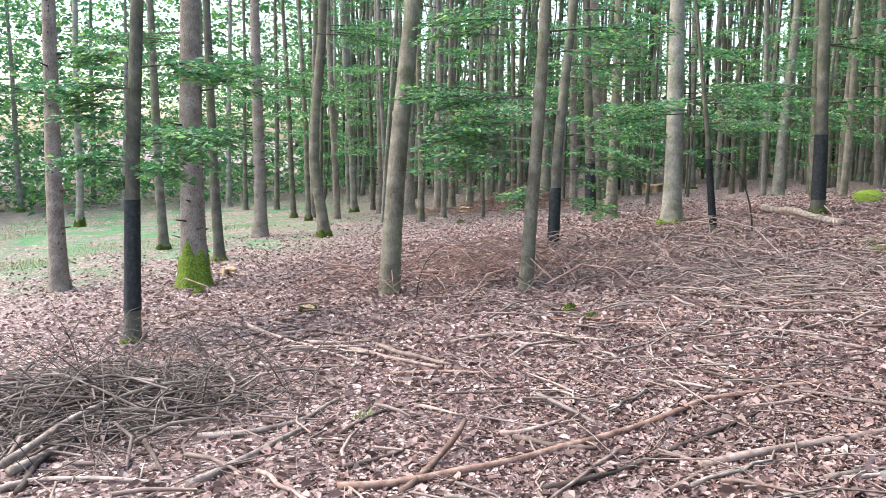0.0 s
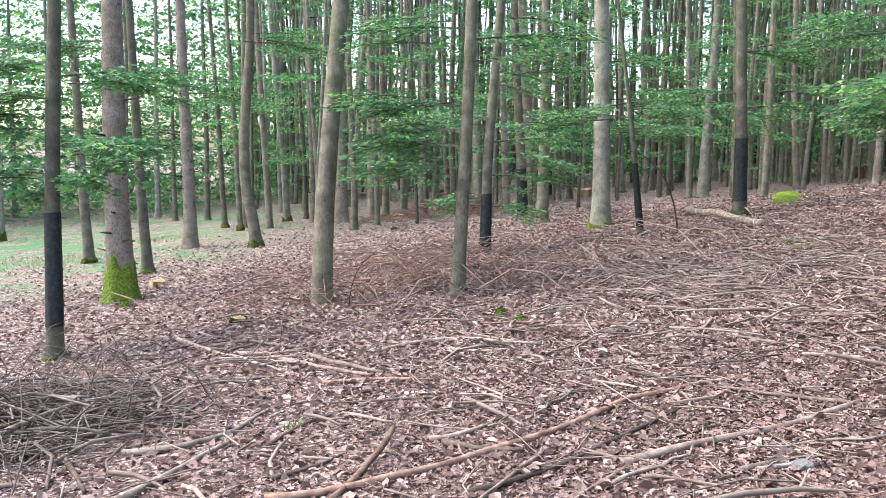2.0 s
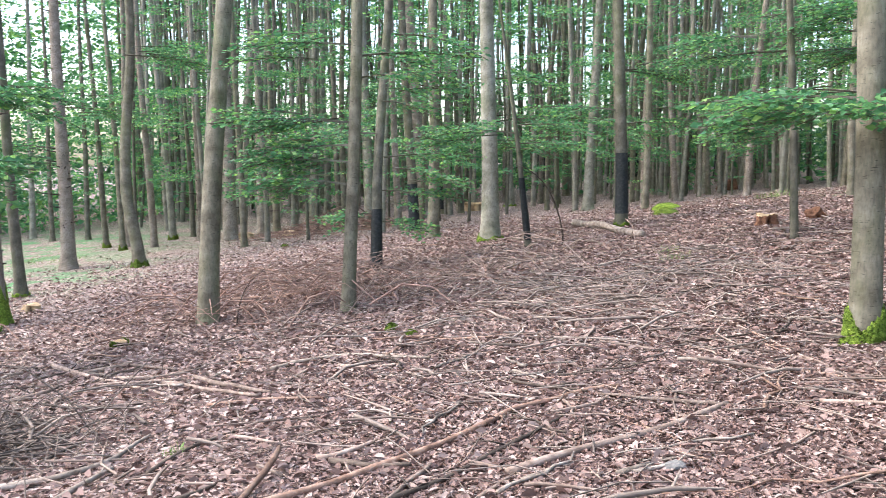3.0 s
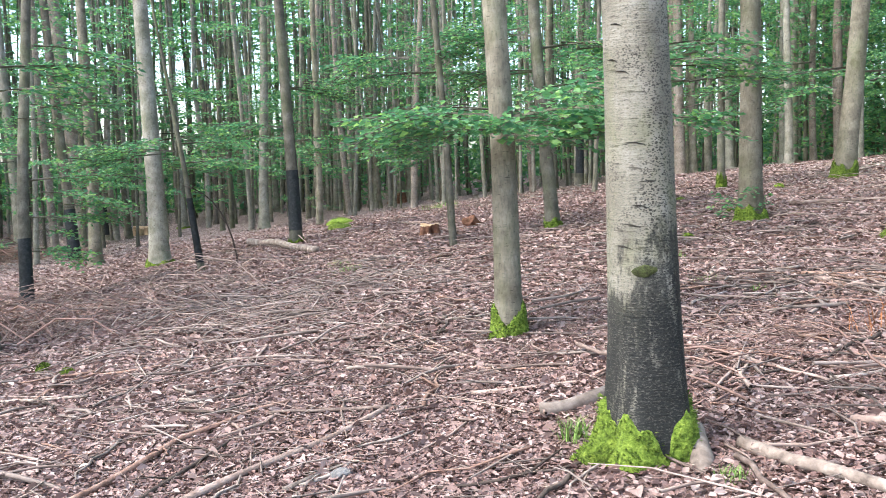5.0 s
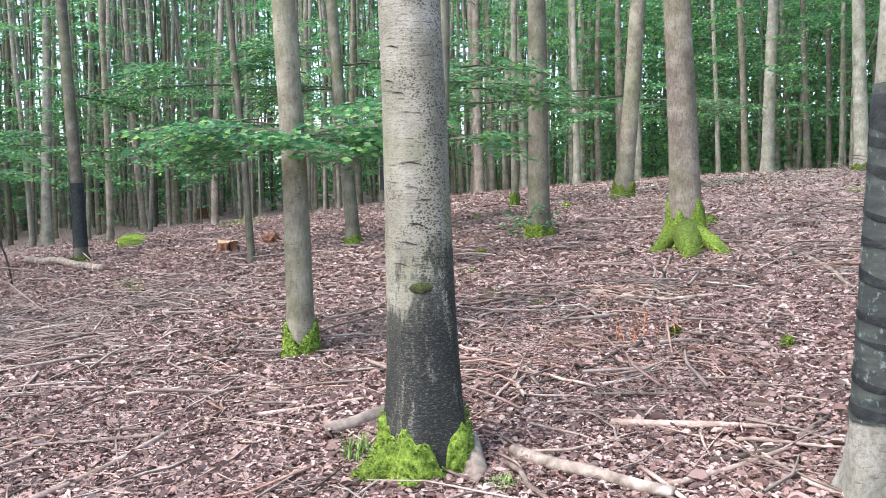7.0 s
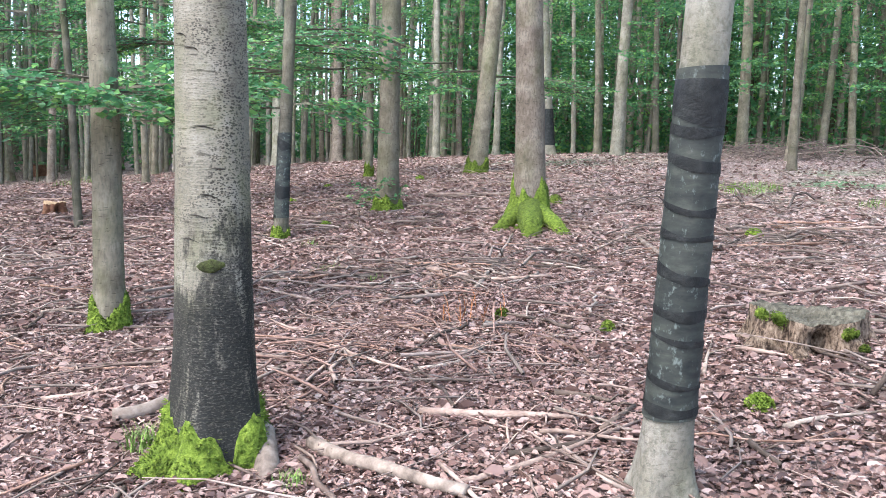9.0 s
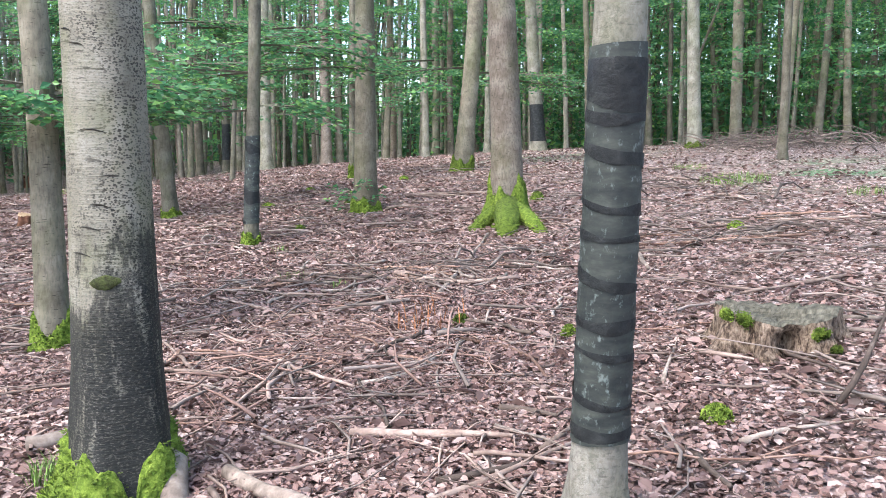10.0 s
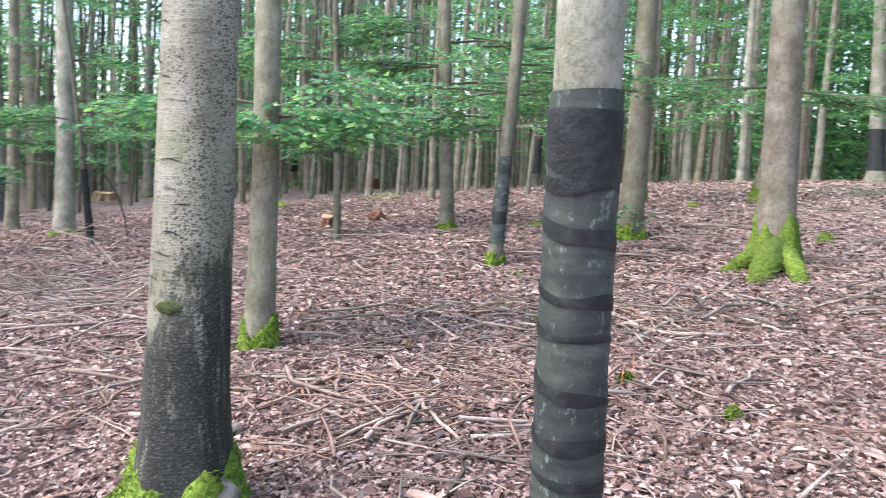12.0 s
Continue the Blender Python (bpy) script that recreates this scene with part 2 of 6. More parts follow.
def ground_mat():
    m, nt, b = shader("leaf_litter_ground", 0.95)
    v = coords(nt)
    warp = nt.nodes.new("ShaderNodeMix")
    warp.data_type = "VECTOR"
    nz = nt.nodes.new("ShaderNodeTexNoise")
    nz.inputs["Scale"].default_value = 14
    nt.links.new(v, nz.inputs["Vector"])
    warp.inputs[0].default_value = 0.06
    nt.links.new(v, warp.inputs[4])
    nt.links.new(nz.outputs["Color"], warp.inputs[5])
    vor = nt.nodes.new("ShaderNodeTexVoronoi")
    vor.inputs["Scale"].default_value = 21
    nt.links.new(warp.outputs[1], vor.inputs["Vector"])
    sep = nt.nodes.new("ShaderNodeSeparateColor")
    nt.links.new(vor.outputs["Color"], sep.inputs[0])
    c = ramp(nt, sep.outputs[0], [(0.0, (0.07, 0.046, 0.038)), (0.2, (0.19, 0.127, 0.108)), (0.55, (0.38, 0.27, 0.24)), (0.85, (0.5, 0.39, 0.36)), (1.0, (0.62, 0.53, 0.5))])
    c = mix(nt, ramp(nt, vor.outputs["Distance"], [(0.42, (0, 0, 0)), (0.68, (0.85,) * 3)]), c, (0.035, 0.024, 0.019))
    fine = noise_tex(nt, v, 60, 4, 0.7)
    c = mix(nt, ramp(nt, fine, [(0.35, (0.55,) * 3), (0.47, (0, 0, 0))]), c, (0.03, 0.02, 0.016))
    big = noise_tex(nt, v, 0.5, 5, 0.6)
    c = mix(nt, ramp(nt, big, [(0.4, (0, 0, 0)), (0.65, (0.35,) * 3)]), c, (0.26, 0.205, 0.17))
    # low green growth towards the clearing
    at = nt.nodes.new("ShaderNodeAttribute")
    at.attribute_name = "green"
    g = mix(nt, 1.0, at.outputs["Color"], ramp(nt, noise_tex(nt, v, 0.7, 6, 0.75), [(0.44, (0, 0, 0)), (0.56, (1, 1, 1))]), "MULTIPLY")
    c = mix(nt, g, c, ramp(nt, noise_tex(nt, v, 9, 4), [(0.3, (0.035, 0.12, 0.045)), (0.7, (0.11, 0.27, 0.11))]))
    nt.links.new(c, b.inputs["Base Color"])
    h = mix(nt, 0.5, sep.outputs[1], fine)
    bump(nt, b, h, 0.9, 0.03)
    return m


GROUND = ground_mat()


# ---- building helpers ----
class Geo:
    """Vertices and faces gathered for one mesh."""

    def __init__(self):
        self.v, self.f, self.mi = [], [], []

    def tube(self, pts, radii, sides=6, cap=True, mat=0, wob=0.0, twist=0.0):
        pts = [Vector(p) for p in pts]
        base = len(self.v)
        side = None
        for i, p in enumerate(pts):
            d = (pts[min(i + 1, len(pts) - 1)] - pts[max(i - 1, 0)]).normalized()
            if side is None:
                side = d.orthogonal().normalized()
            side = (side - d * side.dot(d)).normalized()
            up = d.cross(side)
            for k in range(sides):
                a = 2 * math.pi * k / sides + twist * i
                r = radii[i] * (1 + wob * (random.random() - 0.5))
                self.v.append(p + side * (r * math.cos(a)) + up * (r * math.sin(a)))
        n = len(pts)
        for i in range(n - 1):
            for k in range(sides):
                a, b2 = base + i * sides + k, base + i * sides + (k + 1) % sides
                self.f.append((a, b2, b2 + sides, a + sides))
                self.mi.append(mat)
        if cap:
            self.f.append(tuple(base + k for k in reversed(range(sides))))
            self.f.append(tuple(base + (n - 1) * sides + k for k in range(sides)))
            self.mi += [mat, mat]

    def ring_surface(self, rings, mat=0, close=False):
        base, m = len(self.v), len(rings[0])
        for r in rings:
            self.v.extend(r)
        for i in range(len(rings) - 1):
            for k in range(m):
                a, b2 = base + i * m + k, base + i * m + (k + 1) % m
                self.f.append((a, b2, b2 + m, a + m))
                self.mi.append(mat)
        if close:
            self.f.append(tuple(base + (len(rings) - 1) * m + k for k in range(m)))
            self.mi.append(mat)

    def quads(self, arr, mat=0):
        """arr: n x 4 x 3"""
        base = len(self.v)
        self.v.extend(arr.reshape(-1, 3).tolist())
        self.f.extend((base + 4 * i + np.arange(4)[None]).tolist()[0] for i in range(len(arr)))
        self.mi += [mat] * len(arr)

    def mesh(self, name, mats, smooth=True):
        me = bpy.data.meshes.new(name)
        me.from_pydata([tuple(p) for p in self.v], [], self.f)
        for m in mats if isinstance(mats, (list, tuple)) else [mats]:
            me.materials.append(m)
        if isinstance(mats, (list, tuple)) and len(mats) > 1:
            me.polygons.foreach_set("material_index", self.mi)
        me.polygons.foreach_set("use_smooth", [smooth] * len(me.polygons))
        me.update()
        return me


def part(name, geo, material, parent=None, label="", smooth=True):
    me = geo if isinstance(geo, bpy.types.Mesh) else geo.mesh(name, material, smooth)
    ob = new(name, me)
    if parent is not None:
        ob.parent = parent
    if label:
        tagged(ob, label)
    return ob


GX, GY, STEP, SOFT = -24.0, -8.0, 9.0, 6.5
HEIGHTS = (
    (-2.47, -1.16, 0.11, 1.13, 1.63, 2, 2.03, 1.68, 1.2),
    (-2.64, -1.8, -0.88, 0.05, 0.64, 1.7, 2.1, 1.77, 1.29),
    (-2.76, -2.34, -1.76, -0.72, 0.43, 1.68, 2.04, 1.77, 1.39),
    (-2.85, -2.57, -2.03, -0.87, 0.29, 1.17, 1.52, 1.52, 1.43),
    (-2.98, -2.63, -2.08, -1.22, -0.54, 0.14, 0.73, 1.1, 1.37),
    (-3.08, -2.62, -2.08, -1.52, -1.11, -0.56, 0.09, 0.67, 1.21),
    (-3.15, -2.62, -2.14, -1.75, -1.41, -0.97, -0.42, 0.25, 0.98),
)
HG = np.array(HEIGHTS)
CX = np.array([GX + STEP * i for _ in range(HG.shape[0]) for i in range(HG.shape[1])])
CY = np.array([GY + STEP * j for j in range(HG.shape[0]) for _ in range(HG.shape[1])])


def heights(x, y):
    """Height of the forest floor, for arrays: a broad slope of blended knolls with low unevenness."""
    x, y = np.asarray(x, float), np.asarray(y, float)
    xc, yc = np.clip(x, -28, 52), np.clip(y, -12, 50)
    w = np.exp(-((xc[..., None] - CX) ** 2 + (yc[..., None] - CY) ** 2) / (2 * SOFT ** 2))
    z = (w * HG.ravel()).sum(-1) / w.sum(-1)
    z = z + 0.018 * np.sin(1.7 * x + 0.6 * y) * np.cos(1.3 * y - 0.5 * x) + 0.010 * np.sin(4.1 * x - 2.3 * y) * np.sin(3.7 * y + 1.1 * x)
    return z


def ground_z(x, y):
    return float(heights(np.array([x]), np.array([y]))[0])


# ---- ground ----
def spaced(lo, hi, near_lo, near_hi, fine):
    xs = list(np.arange(near_lo, near_hi, fine))
    s, x = fine, near_hi
    while x < hi:
        xs.append(x)
        s *= 1.09
        x += s
    xs.append(hi)
    s, x = fine, near_lo - fine
    low = []
    while x > lo:
        low.append(x)
        s *= 1.09
        x -= s
    low.append(lo)
    return np.array(low[::-1] + xs)


def build_ground():
    xs, ys = spaced(-600, 600, -3, 12, 0.12), spaced(-600, 600, -2, 13, 0.12)
    gx, gy = np.meshgrid(xs, ys)
    gz = heights(gx, gy)
    v = np.stack([gx, gy, gz], -1).reshape(-1, 3)
    nx, ny = len(xs), len(ys)
    i, j = np.meshgrid(np.arange(nx - 1), np.arange(ny - 1))
    a = (j * nx + i).ravel()
    f = np.stack([a, a + 1, a + nx + 1, a + nx], -1)
    me = bpy.data.meshes.new("ground")
    me.from_pydata(v.tolist(), [], f.tolist())
    me.polygons.foreach_set("use_smooth", [True] * len(f))
    me.materials.append(GROUND)
    at = me.attributes.new("green", "FLOAT", "POINT")
    x, y = v[:, 0], v[:, 1]

    def blob(cx, cy, sx, sy, k):
        return k * np.exp(-((x - cx) / sx) ** 2 - ((y - cy) / sy) ** 2)
    g = blob(-12, 32, 6, 8, 0.6) + blob(-8, 22, 2.5, 3, 0.5) + blob(-16, 24, 5, 8, 0.5) + blob(-5, 26, 2.5, 3, 0.9) + blob(-10, 40, 10, 10, 1.0) + blob(17, 1.5, 2.0, 1.5, 0.8) + blob(18, 20, 3, 2, 0.7) + blob(22, 9, 3, 2, 0.5)
    at.data.foreach_set("value", np.clip(g * 0.95, 0, 1).astype(np.float32))
    me.update()
    return tagged(new("ground", me), "forest floor of pinkish brown leaf litter on a gentle slope", "ground", kind="structure")


build_ground()


# ---- foliage ----
def leaf_quads(c, d, n, length, width):
    """Folded leaves: centres, directions and normals as arrays."""
    d = d / np.linalg.norm(d, axis=1, keepdims=True)
    s = np.cross(n, d)
    s /= np.linalg.norm(s, axis=1, keepdims=True) + 1e-9
    n2 = np.cross(d, s)
    L, W = length[:, None], width[:, None]
    return np.stack([c - d * L / 2, c + s * W / 2 + n2 * W * 0.15, c + d * L / 2 - n2 * L * 0.06, c - s * W / 2 + n2 * W * 0.15], 1)


def litter_quads(c, d, n, length, width):
    """Oval dry leaves folded along the midrib: two faces each."""
    d = d / np.linalg.norm(d, axis=1, keepdims=True)
    s = np.cross(n, d)
    s /= np.linalg.norm(s, axis=1, keepdims=True) + 1e-9
    n2 = np.cross(d, s)
    L, W = length[:, None], width[:, None]
    curl = np.random.default_rng(3).uniform(0.0, 0.6, len(c))[:, None]
    v = [c - d * L / 2 + n2 * L * 0.1 * curl, c - d * L * 0.2 + s * W * 0.45 + n2 * W * curl, c + d * L * 0.18 + s * W * 0.42 + n2 * W * curl, c + d * L / 2 + n2 * L * 0.3 * curl, c + d * L * 0.18 - s * W * 0.42 + n2 * W * curl, c - d * L * 0.2 - s * W * 0.45 + n2 * W * curl]
    return np.stack(v, 1)


def spray_points(rng, origin, heading, length, leaf, droop=0.12, density=1.0):
    """One flat beech branch: its twig lines, and its leaves as quads."""
    h = np.array([math.cos(heading), math.sin(heading), 0.0])
    s = np.array([-h[1], h[0], 0.0])
    rise = rng.uniform(-0.02, 0.18)
    lines, cs, ds = [], [], []

    def axis(t):
        return origin + h * (length * t) + np.array([0, 0, length * (rise * t - droop * t * t)])
    lines.append(([axis(t) for t in np.linspace(0, 1, 5)], 0.011 * length))
    m = max(5, int(length * 10 * density))
    for i in range(m):
        t = 0.18 + 0.8 * (i + rng.uniform(0, 0.7)) / m
        p, side = axis(t), (1 if i % 2 else -1)
        tl = length * (0.48 * (1 - t) + 0.1) * rng.uniform(0.7, 1.2)
        dirn = h * 0.75 + s * side * rng.uniform(0.6, 1.0) + np.array([0, 0, rng.uniform(-0.2, 0.1)])
        dirn /= np.linalg.norm(dirn)
        lines.append(([p, p + dirn * tl * 0.5 - np.array([0, 0, 0.02]), p + dirn * tl - np.array([0, 0, 0.06 * tl])], 0.004 * length))
        k = max(3, int(tl / (leaf * 0.5)))
        for j in range(k):
            u = (j + 0.6) / k
            sd = 1 if j % 2 else -1
            lat = np.cross([0, 0, 1.0], dirn) * sd
            cs.append(p + dirn * tl * u + lat * leaf * 0.42 + np.array([0, 0, rng.normal(-0.02, 0.35) * leaf - 0.06 * tl * u]))
            ds.append(dirn * 0.7 + lat * 0.9 + np.array([0, 0, rng.uniform(-0.35, 0.1)]))
    cs, ds = np.array(cs), np.array(ds)
    nn = np.array([0, 0, 1.0]) + rng.normal(0, 0.6, cs.shape)
    ln = leaf * rng.uniform(0.7, 1.2, len(cs))
    return lines, leaf_quads(cs, ds, nn, ln, ln * 0.62)


def add_spray(geo, rng, origin, heading, length, leaf, density=1.0, twigs=True, droop=0.12):
    lines, q = spray_points(rng, np.array(origin, float), heading, length, leaf, droop, density)
    if twigs:
        for pts, r in lines:
            geo.tube(pts, [r * (1 - 0.7 * i / (len(pts) - 1)) for i in range(len(pts))], 3, False, 1)
    geo.quads(q, 0)


def low_branch(parent, x, y, z, heading, length, leaf=0.085, seed=1, density=1.0, droop=0.12):
    """A leafy side branch of a young beech, drawn in its tree's own space."""
    geo = Geo()
    rng = np.random.default_rng(seed)
    add_spray(geo, rng, (x, y, z), heading, length, leaf, density, True, droop)
    for i in range(3):
        k = rng.uniform(0.05, 0.4) * length
        o = (x + k * math.cos(heading), y + k * math.sin(heading), z + rng.normal(0.0, 0.10) * length)
        add_spray(geo, rng, o, heading + rng.normal(0, 0.5), length * rng.uniform(0.5, 0.85), leaf, density, True, droop + rng.uniform(-0.1, 0.35))
    return part("leafy_branch", geo, [LEAF, DARK], parent, "flat spray of fresh green beech leaves", False)


def crown_mesh(seed, low, high, count, reach, leaf, twigs=False):
    rng = np.random.default_rng(seed)
    geo = Geo()
    for i in range(count):
        u = rng.uniform(0, 1)
        z = low + (high - low) * u
        a = rng.uniform(0, 2 * math.pi)
        r0 = rng.uniform(0.1, 0.5) * reach
        L = reach * (0.45 + 0.35 * math.sin(math.pi * min(1, u + 0.15))) * rng.uniform(0.6, 1.2)
        add_spray(geo, rng, (r0 * math.cos(a), r0 * math.sin(a), z), a + rng.normal(0, 0.5), L, leaf, 0.62, twigs)
    return geo.mesh("crown", [LEAF, DARK], False)


LOW_CROWNS = [crown_mesh(10 + i, 1.5, 11, 23, 2.3, 0.12) for i in range(6)]
HIGH_CROWNS = [crown_mesh(40 + i, 10, 18, 8, 2.6, 0.3) for i in range(4)]


# ---- trees ----
def stem_centre(z, lean, bend, phase):
    return Vector((lean[0] * z + bend * math.sin(z * 0.55 + phase) * min(1, z / 2.0), lean[1] * z + bend * math.cos(z * 0.47 + phase) * min(1, z / 2.0) - bend * math.cos(phase) * min(1, z / 2.0), z))


def stem_radius(z, r, height, flare, lobes, a, phase):
    t = max(0.0, min(1.0, z / height))
    base = r * (1 - 0.72 * t ** 1.1) * (1 + 0.13 * math.exp(-max(0, z) / 0.7))
    k = math.exp(-max(0, z) / (0.9 * r + 0.06))
    lob = 0.5 + 0.5 * math.cos(lobes * a + phase)
    return base * (1 + flare * k * (0.35 + 0.65 * lob * lob)) + 0.02 * r * math.sin(5 * a + 2 * z + phase) * (1 - t)


def tree(x, y, r, lean=(0, 0), bark_mat=None, height=18.0, flare=0.5, moss=0.0, wrap=None, stubs=0, crown=None, label="", bend=0.03, sides=14, seed=0, lobes=5, moss_cover=1.0, name="tree", forked=0, bare=None):
    rng = random.Random(seed * 7 + 3)
    phase = rng.uniform(0, 6.28)
    bark_mat = bark_mat or BEECH
    root = new(name)
    root.location = (x, y, ground_z(x, y) - 0.04)
    tagged(root, label, "tree")
    zs = [-0.25, -0.08, 0.0, 0.06, 0.13, 0.21, 0.32, 0.46, 0.65, 0.9]
    z = 1.25
    while z < height:
        zs.append(z)
        z += 0.35 if z < 5 else 1.2
    zs.append(height)
    geo = Geo()
    rings = []
    for z in zs:
        c = stem_centre(max(z, 0), lean, bend, phase)
        c.z = z
        rings.append([c + Vector((math.cos(a), math.sin(a), 0)) * (stem_radius(z, r, height, flare, lobes, a, phase) * (1 + 0.012 * rng.uniform(-1, 1))) for a in (2 * math.pi * k / sides for k in range(sides))])
    geo.ring_surface(rings, 0, True)
    if forked:
        c = stem_centre(forked, lean, bend, phase)
        geo.tube([c, c + Vector((0.25, 0.1, 1.2)), c + Vector((0.4, 0.2, 4)), c + Vector((0.7, 0.3, 9))], [r * 0.5, r * 0.45, r * 0.35, r * 0.2], 8)
    part("trunk", geo, bark_mat, root)
    if stubs:
        g = Geo()
        for _ in range(stubs):
            z, a = rng.uniform(0.9, 9.5), rng.uniform(0, 6.28)
            c = stem_centre(z, lean, bend, phase)
            rr = stem_radius(z, r, height, flare, lobes, a, phase)
            d = Vector((math.cos(a), math.sin(a), 0.15))
            L = rng.choice((0.025, 0.03, 0.05, 0.06, 0.3)) if rng.random() < 0.95 else 0.7
            g.tube([c + d * (rr * 0.9), c + d * (rr + L)], [0.024, 0.011], 6)
        tagged(part("branch_stubs", g, DARK_STICK, root, "short dead branch stubs"), kind="stuff")
    if moss:
        g = Geo()
        n, m = 56, 11
        rows = []
        tops = [moss * (0.7 + 0.14 * math.cos(2 * 2 * math.pi * k / n + phase) + 0.13 * math.cos(lobes * 2 * math.pi * k / n + phase)) * rng.uniform(0.82, 1.15) * moss_cover for k in range(n)]
        tops = [(tops[k - 2] + 2 * tops[k - 1] + 3 * tops[k] + 2 * tops[(k + 1) % n] + tops[(k + 2) % n]) / 9 * rng.uniform(0.93, 1.07) for k in range(n)]
        if bare:
            tops = [t * (1 - 0.65 * math.exp(-((6.2832 * k / n - bare[0]) / bare[1]) ** 2)) for k, t in enumerate(tops)]
        for j in range(m):
            row = []
            for k in range(n):
                a = 2 * math.pi * k / n
                z = -0.12 + (tops[k] + 0.12) * j / (m - 1)
                c = stem_centre(max(z, 0), lean, bend, phase)
                th = (0.004 if j == m - 1 else 0.014 + 0.02 * rng.random()) * (0.6 + r * 2) if j < m - 1 else -0.01
                rr = stem_radius(z, r, height, flare, lobes, a, phase) + th
                c.z = z + rng.uniform(-0.008, 0.008)
                row.append(c + Vector((math.cos(a), math.sin(a), 0)) * rr)
            rows.append(row)
        g.ring_surface(rows)
        part("moss", g, MOSS, root, "bright green moss round the foot")
        tuft = Geo()
        qs = []
        for _ in range(int(1100 * min(1, r / 0.17))):
            a = rng.uniform(0, 6.28)
            k = int(a / 6.2832 * n) % n
            z = rng.uniform(-0.05, tops[k])
            c = stem_centre(max(z, 0), lean, bend, phase)
            c.z = z
            rr = stem_radius(z, r, height, flare, lobes, a, phase) + 0.012
            o = Vector((math.cos(a), math.sin(a), 0))
            p = c + o * rr
            d = (o + Vector((rng.uniform(-0.6, 0.6), rng.uniform(-0.6, 0.6), rng.uniform(-0.2, 0.9)))).normalized() * rng.uniform(0.015, 0.035)
            s = d.cross(Vector((0, 0, 1))).normalized() * 0.008
            qs.append([p - s, p + s, p + s * 0.5 + d, p - s * 0.5 + d])
        tuft.quads(np.array([[list(v) for v in q] for q in qs]))
        tagged(part("moss_fronds", tuft, MOSS, root, "tiny moss fronds", False), kind="stuff")
    if wrap:
        z0, z1, pitch_m = wrap
        g, edge = Geo(), Geo()
        n, m = 28, max(12, int((z1 - z0) / 0.022))
        rows = []
        for j in range(m + 1):
            row = []
            for k in range(n):
                a = 2 * math.pi * k / n
                slant = 0.006 * math.cos(a + 1.0)
                z = z0 + (z1 - z0) * j / m + slant
                c = stem_centre(z, lean, bend, phase)
                rr = stem_radius(z, r, height, flare, lobes, a, phase) + 0.006 + 0.0018 * math.sin(9 * a + 31 * z) + 0.002 * rng.random()
                row.append(c + Vector((math.cos(a), math.sin(a), 0)) * rr)
            rows.append(row)
        g.ring_surface(rows)
        shell = part("tree_wrap", g, WRAP if pitch_m else WRAP_EDGE, root, "dark tar-paper wrap wound in a spiral")
        steps = int((z1 - z0) / pitch_m * 22) if pitch_m else 0
        band, grow = [], rng.uniform(0, 6.28)
        for i in range(steps + 1):
            a = 2 * math.pi * i / 22 + 1.2
            zc = z1 - 0.05 - pitch_m * (a - 1.2 - 0.7 * (math.sin(a - 3.8) - math.sin(1.2 - 3.8))) / 6.2832
            half = pitch_m * (0.12 + 0.05 * math.sin(i * 0.21 + grow) + 0.02 * math.sin(i * 0.9))
            zc += pitch_m * (0.16 * math.sin(i * 0.11 + grow) + 0.05 * math.sin(i * 0.57))
            if r < 0.09:
                half += 0.085 * max(0.0, 1 - max(0, i - 20) / 5)
            row = []
            for dz, out in ((half, 0.0), (half * 0.5, 0.001), (-half * 0.5, 0.0012), (-half, 0.0005)):
                z = max(z0 + 0.004, min(z1 - 0.045, zc + dz))
                c = stem_centre(z, lean, bend, phase)
                row.append(c + Vector((math.cos(a), math.sin(a), 0)) * (stem_radius(z, r, height, flare, lobes, a, phase) + 0.009 + out + 0.001 * rng.random()))
            band.append(row)
        g = Geo()
        for rw in band:
            g.v.extend(rw)
        for i in range(steps):
            for k in range(3):
                a = i * 4 + k
                g.f.append((a, a + 4, a + 5, a + 1))
                g.mi.append(0)
        if steps:
            part("lap_band", g, WRAP_EDGE, shell, "black overlapping strip")
    if crown is not None:
        ob = part("crown", crown, None, root)
        ob.rotation_euler = (0, 0, rng.uniform(0, 6.28))
        ob.location = (lean[0] * 8, lean[1] * 8, 0)
        tagged(ob, kind="stuff")
    root["phase"] = phase
    return root


def surface_root(parent, pts, radii, material, label):
    g = Geo()
    g.tube(pts, radii, 14, True, 0, 0.22 if material == MOSS else 0.06)
    if material == MOSS:
        rng, qs = random.Random(len(parent.children)), []
        for _ in range(900):
            k = rng.randrange(len(pts) - 1)
            u = rng.random()
            p = Vector(pts[k]).lerp(Vector(pts[k + 1]), u)
            o = Vector((rng.gauss(0, 1), rng.gauss(0, 1), abs(rng.gauss(0, 1)))).normalized()
            p += o * (radii[k] + (radii[k + 1] - radii[k]) * u) * 0.98
            d = (o + Vector((rng.uniform(-0.7, 0.7), rng.uniform(-0.7, 0.7), rng.uniform(-0.5, 0.5)))).normalized() * rng.uniform(0.012, 0.03)
            w = d.orthogonal().normalized() * 0.006
            qs.append([list(p - w), list(p + w), list(p + w * 0.5 + d), list(p - w * 0.5 + d)])
        g.quads(np.array(qs))
    part("root", g, material, parent, label)


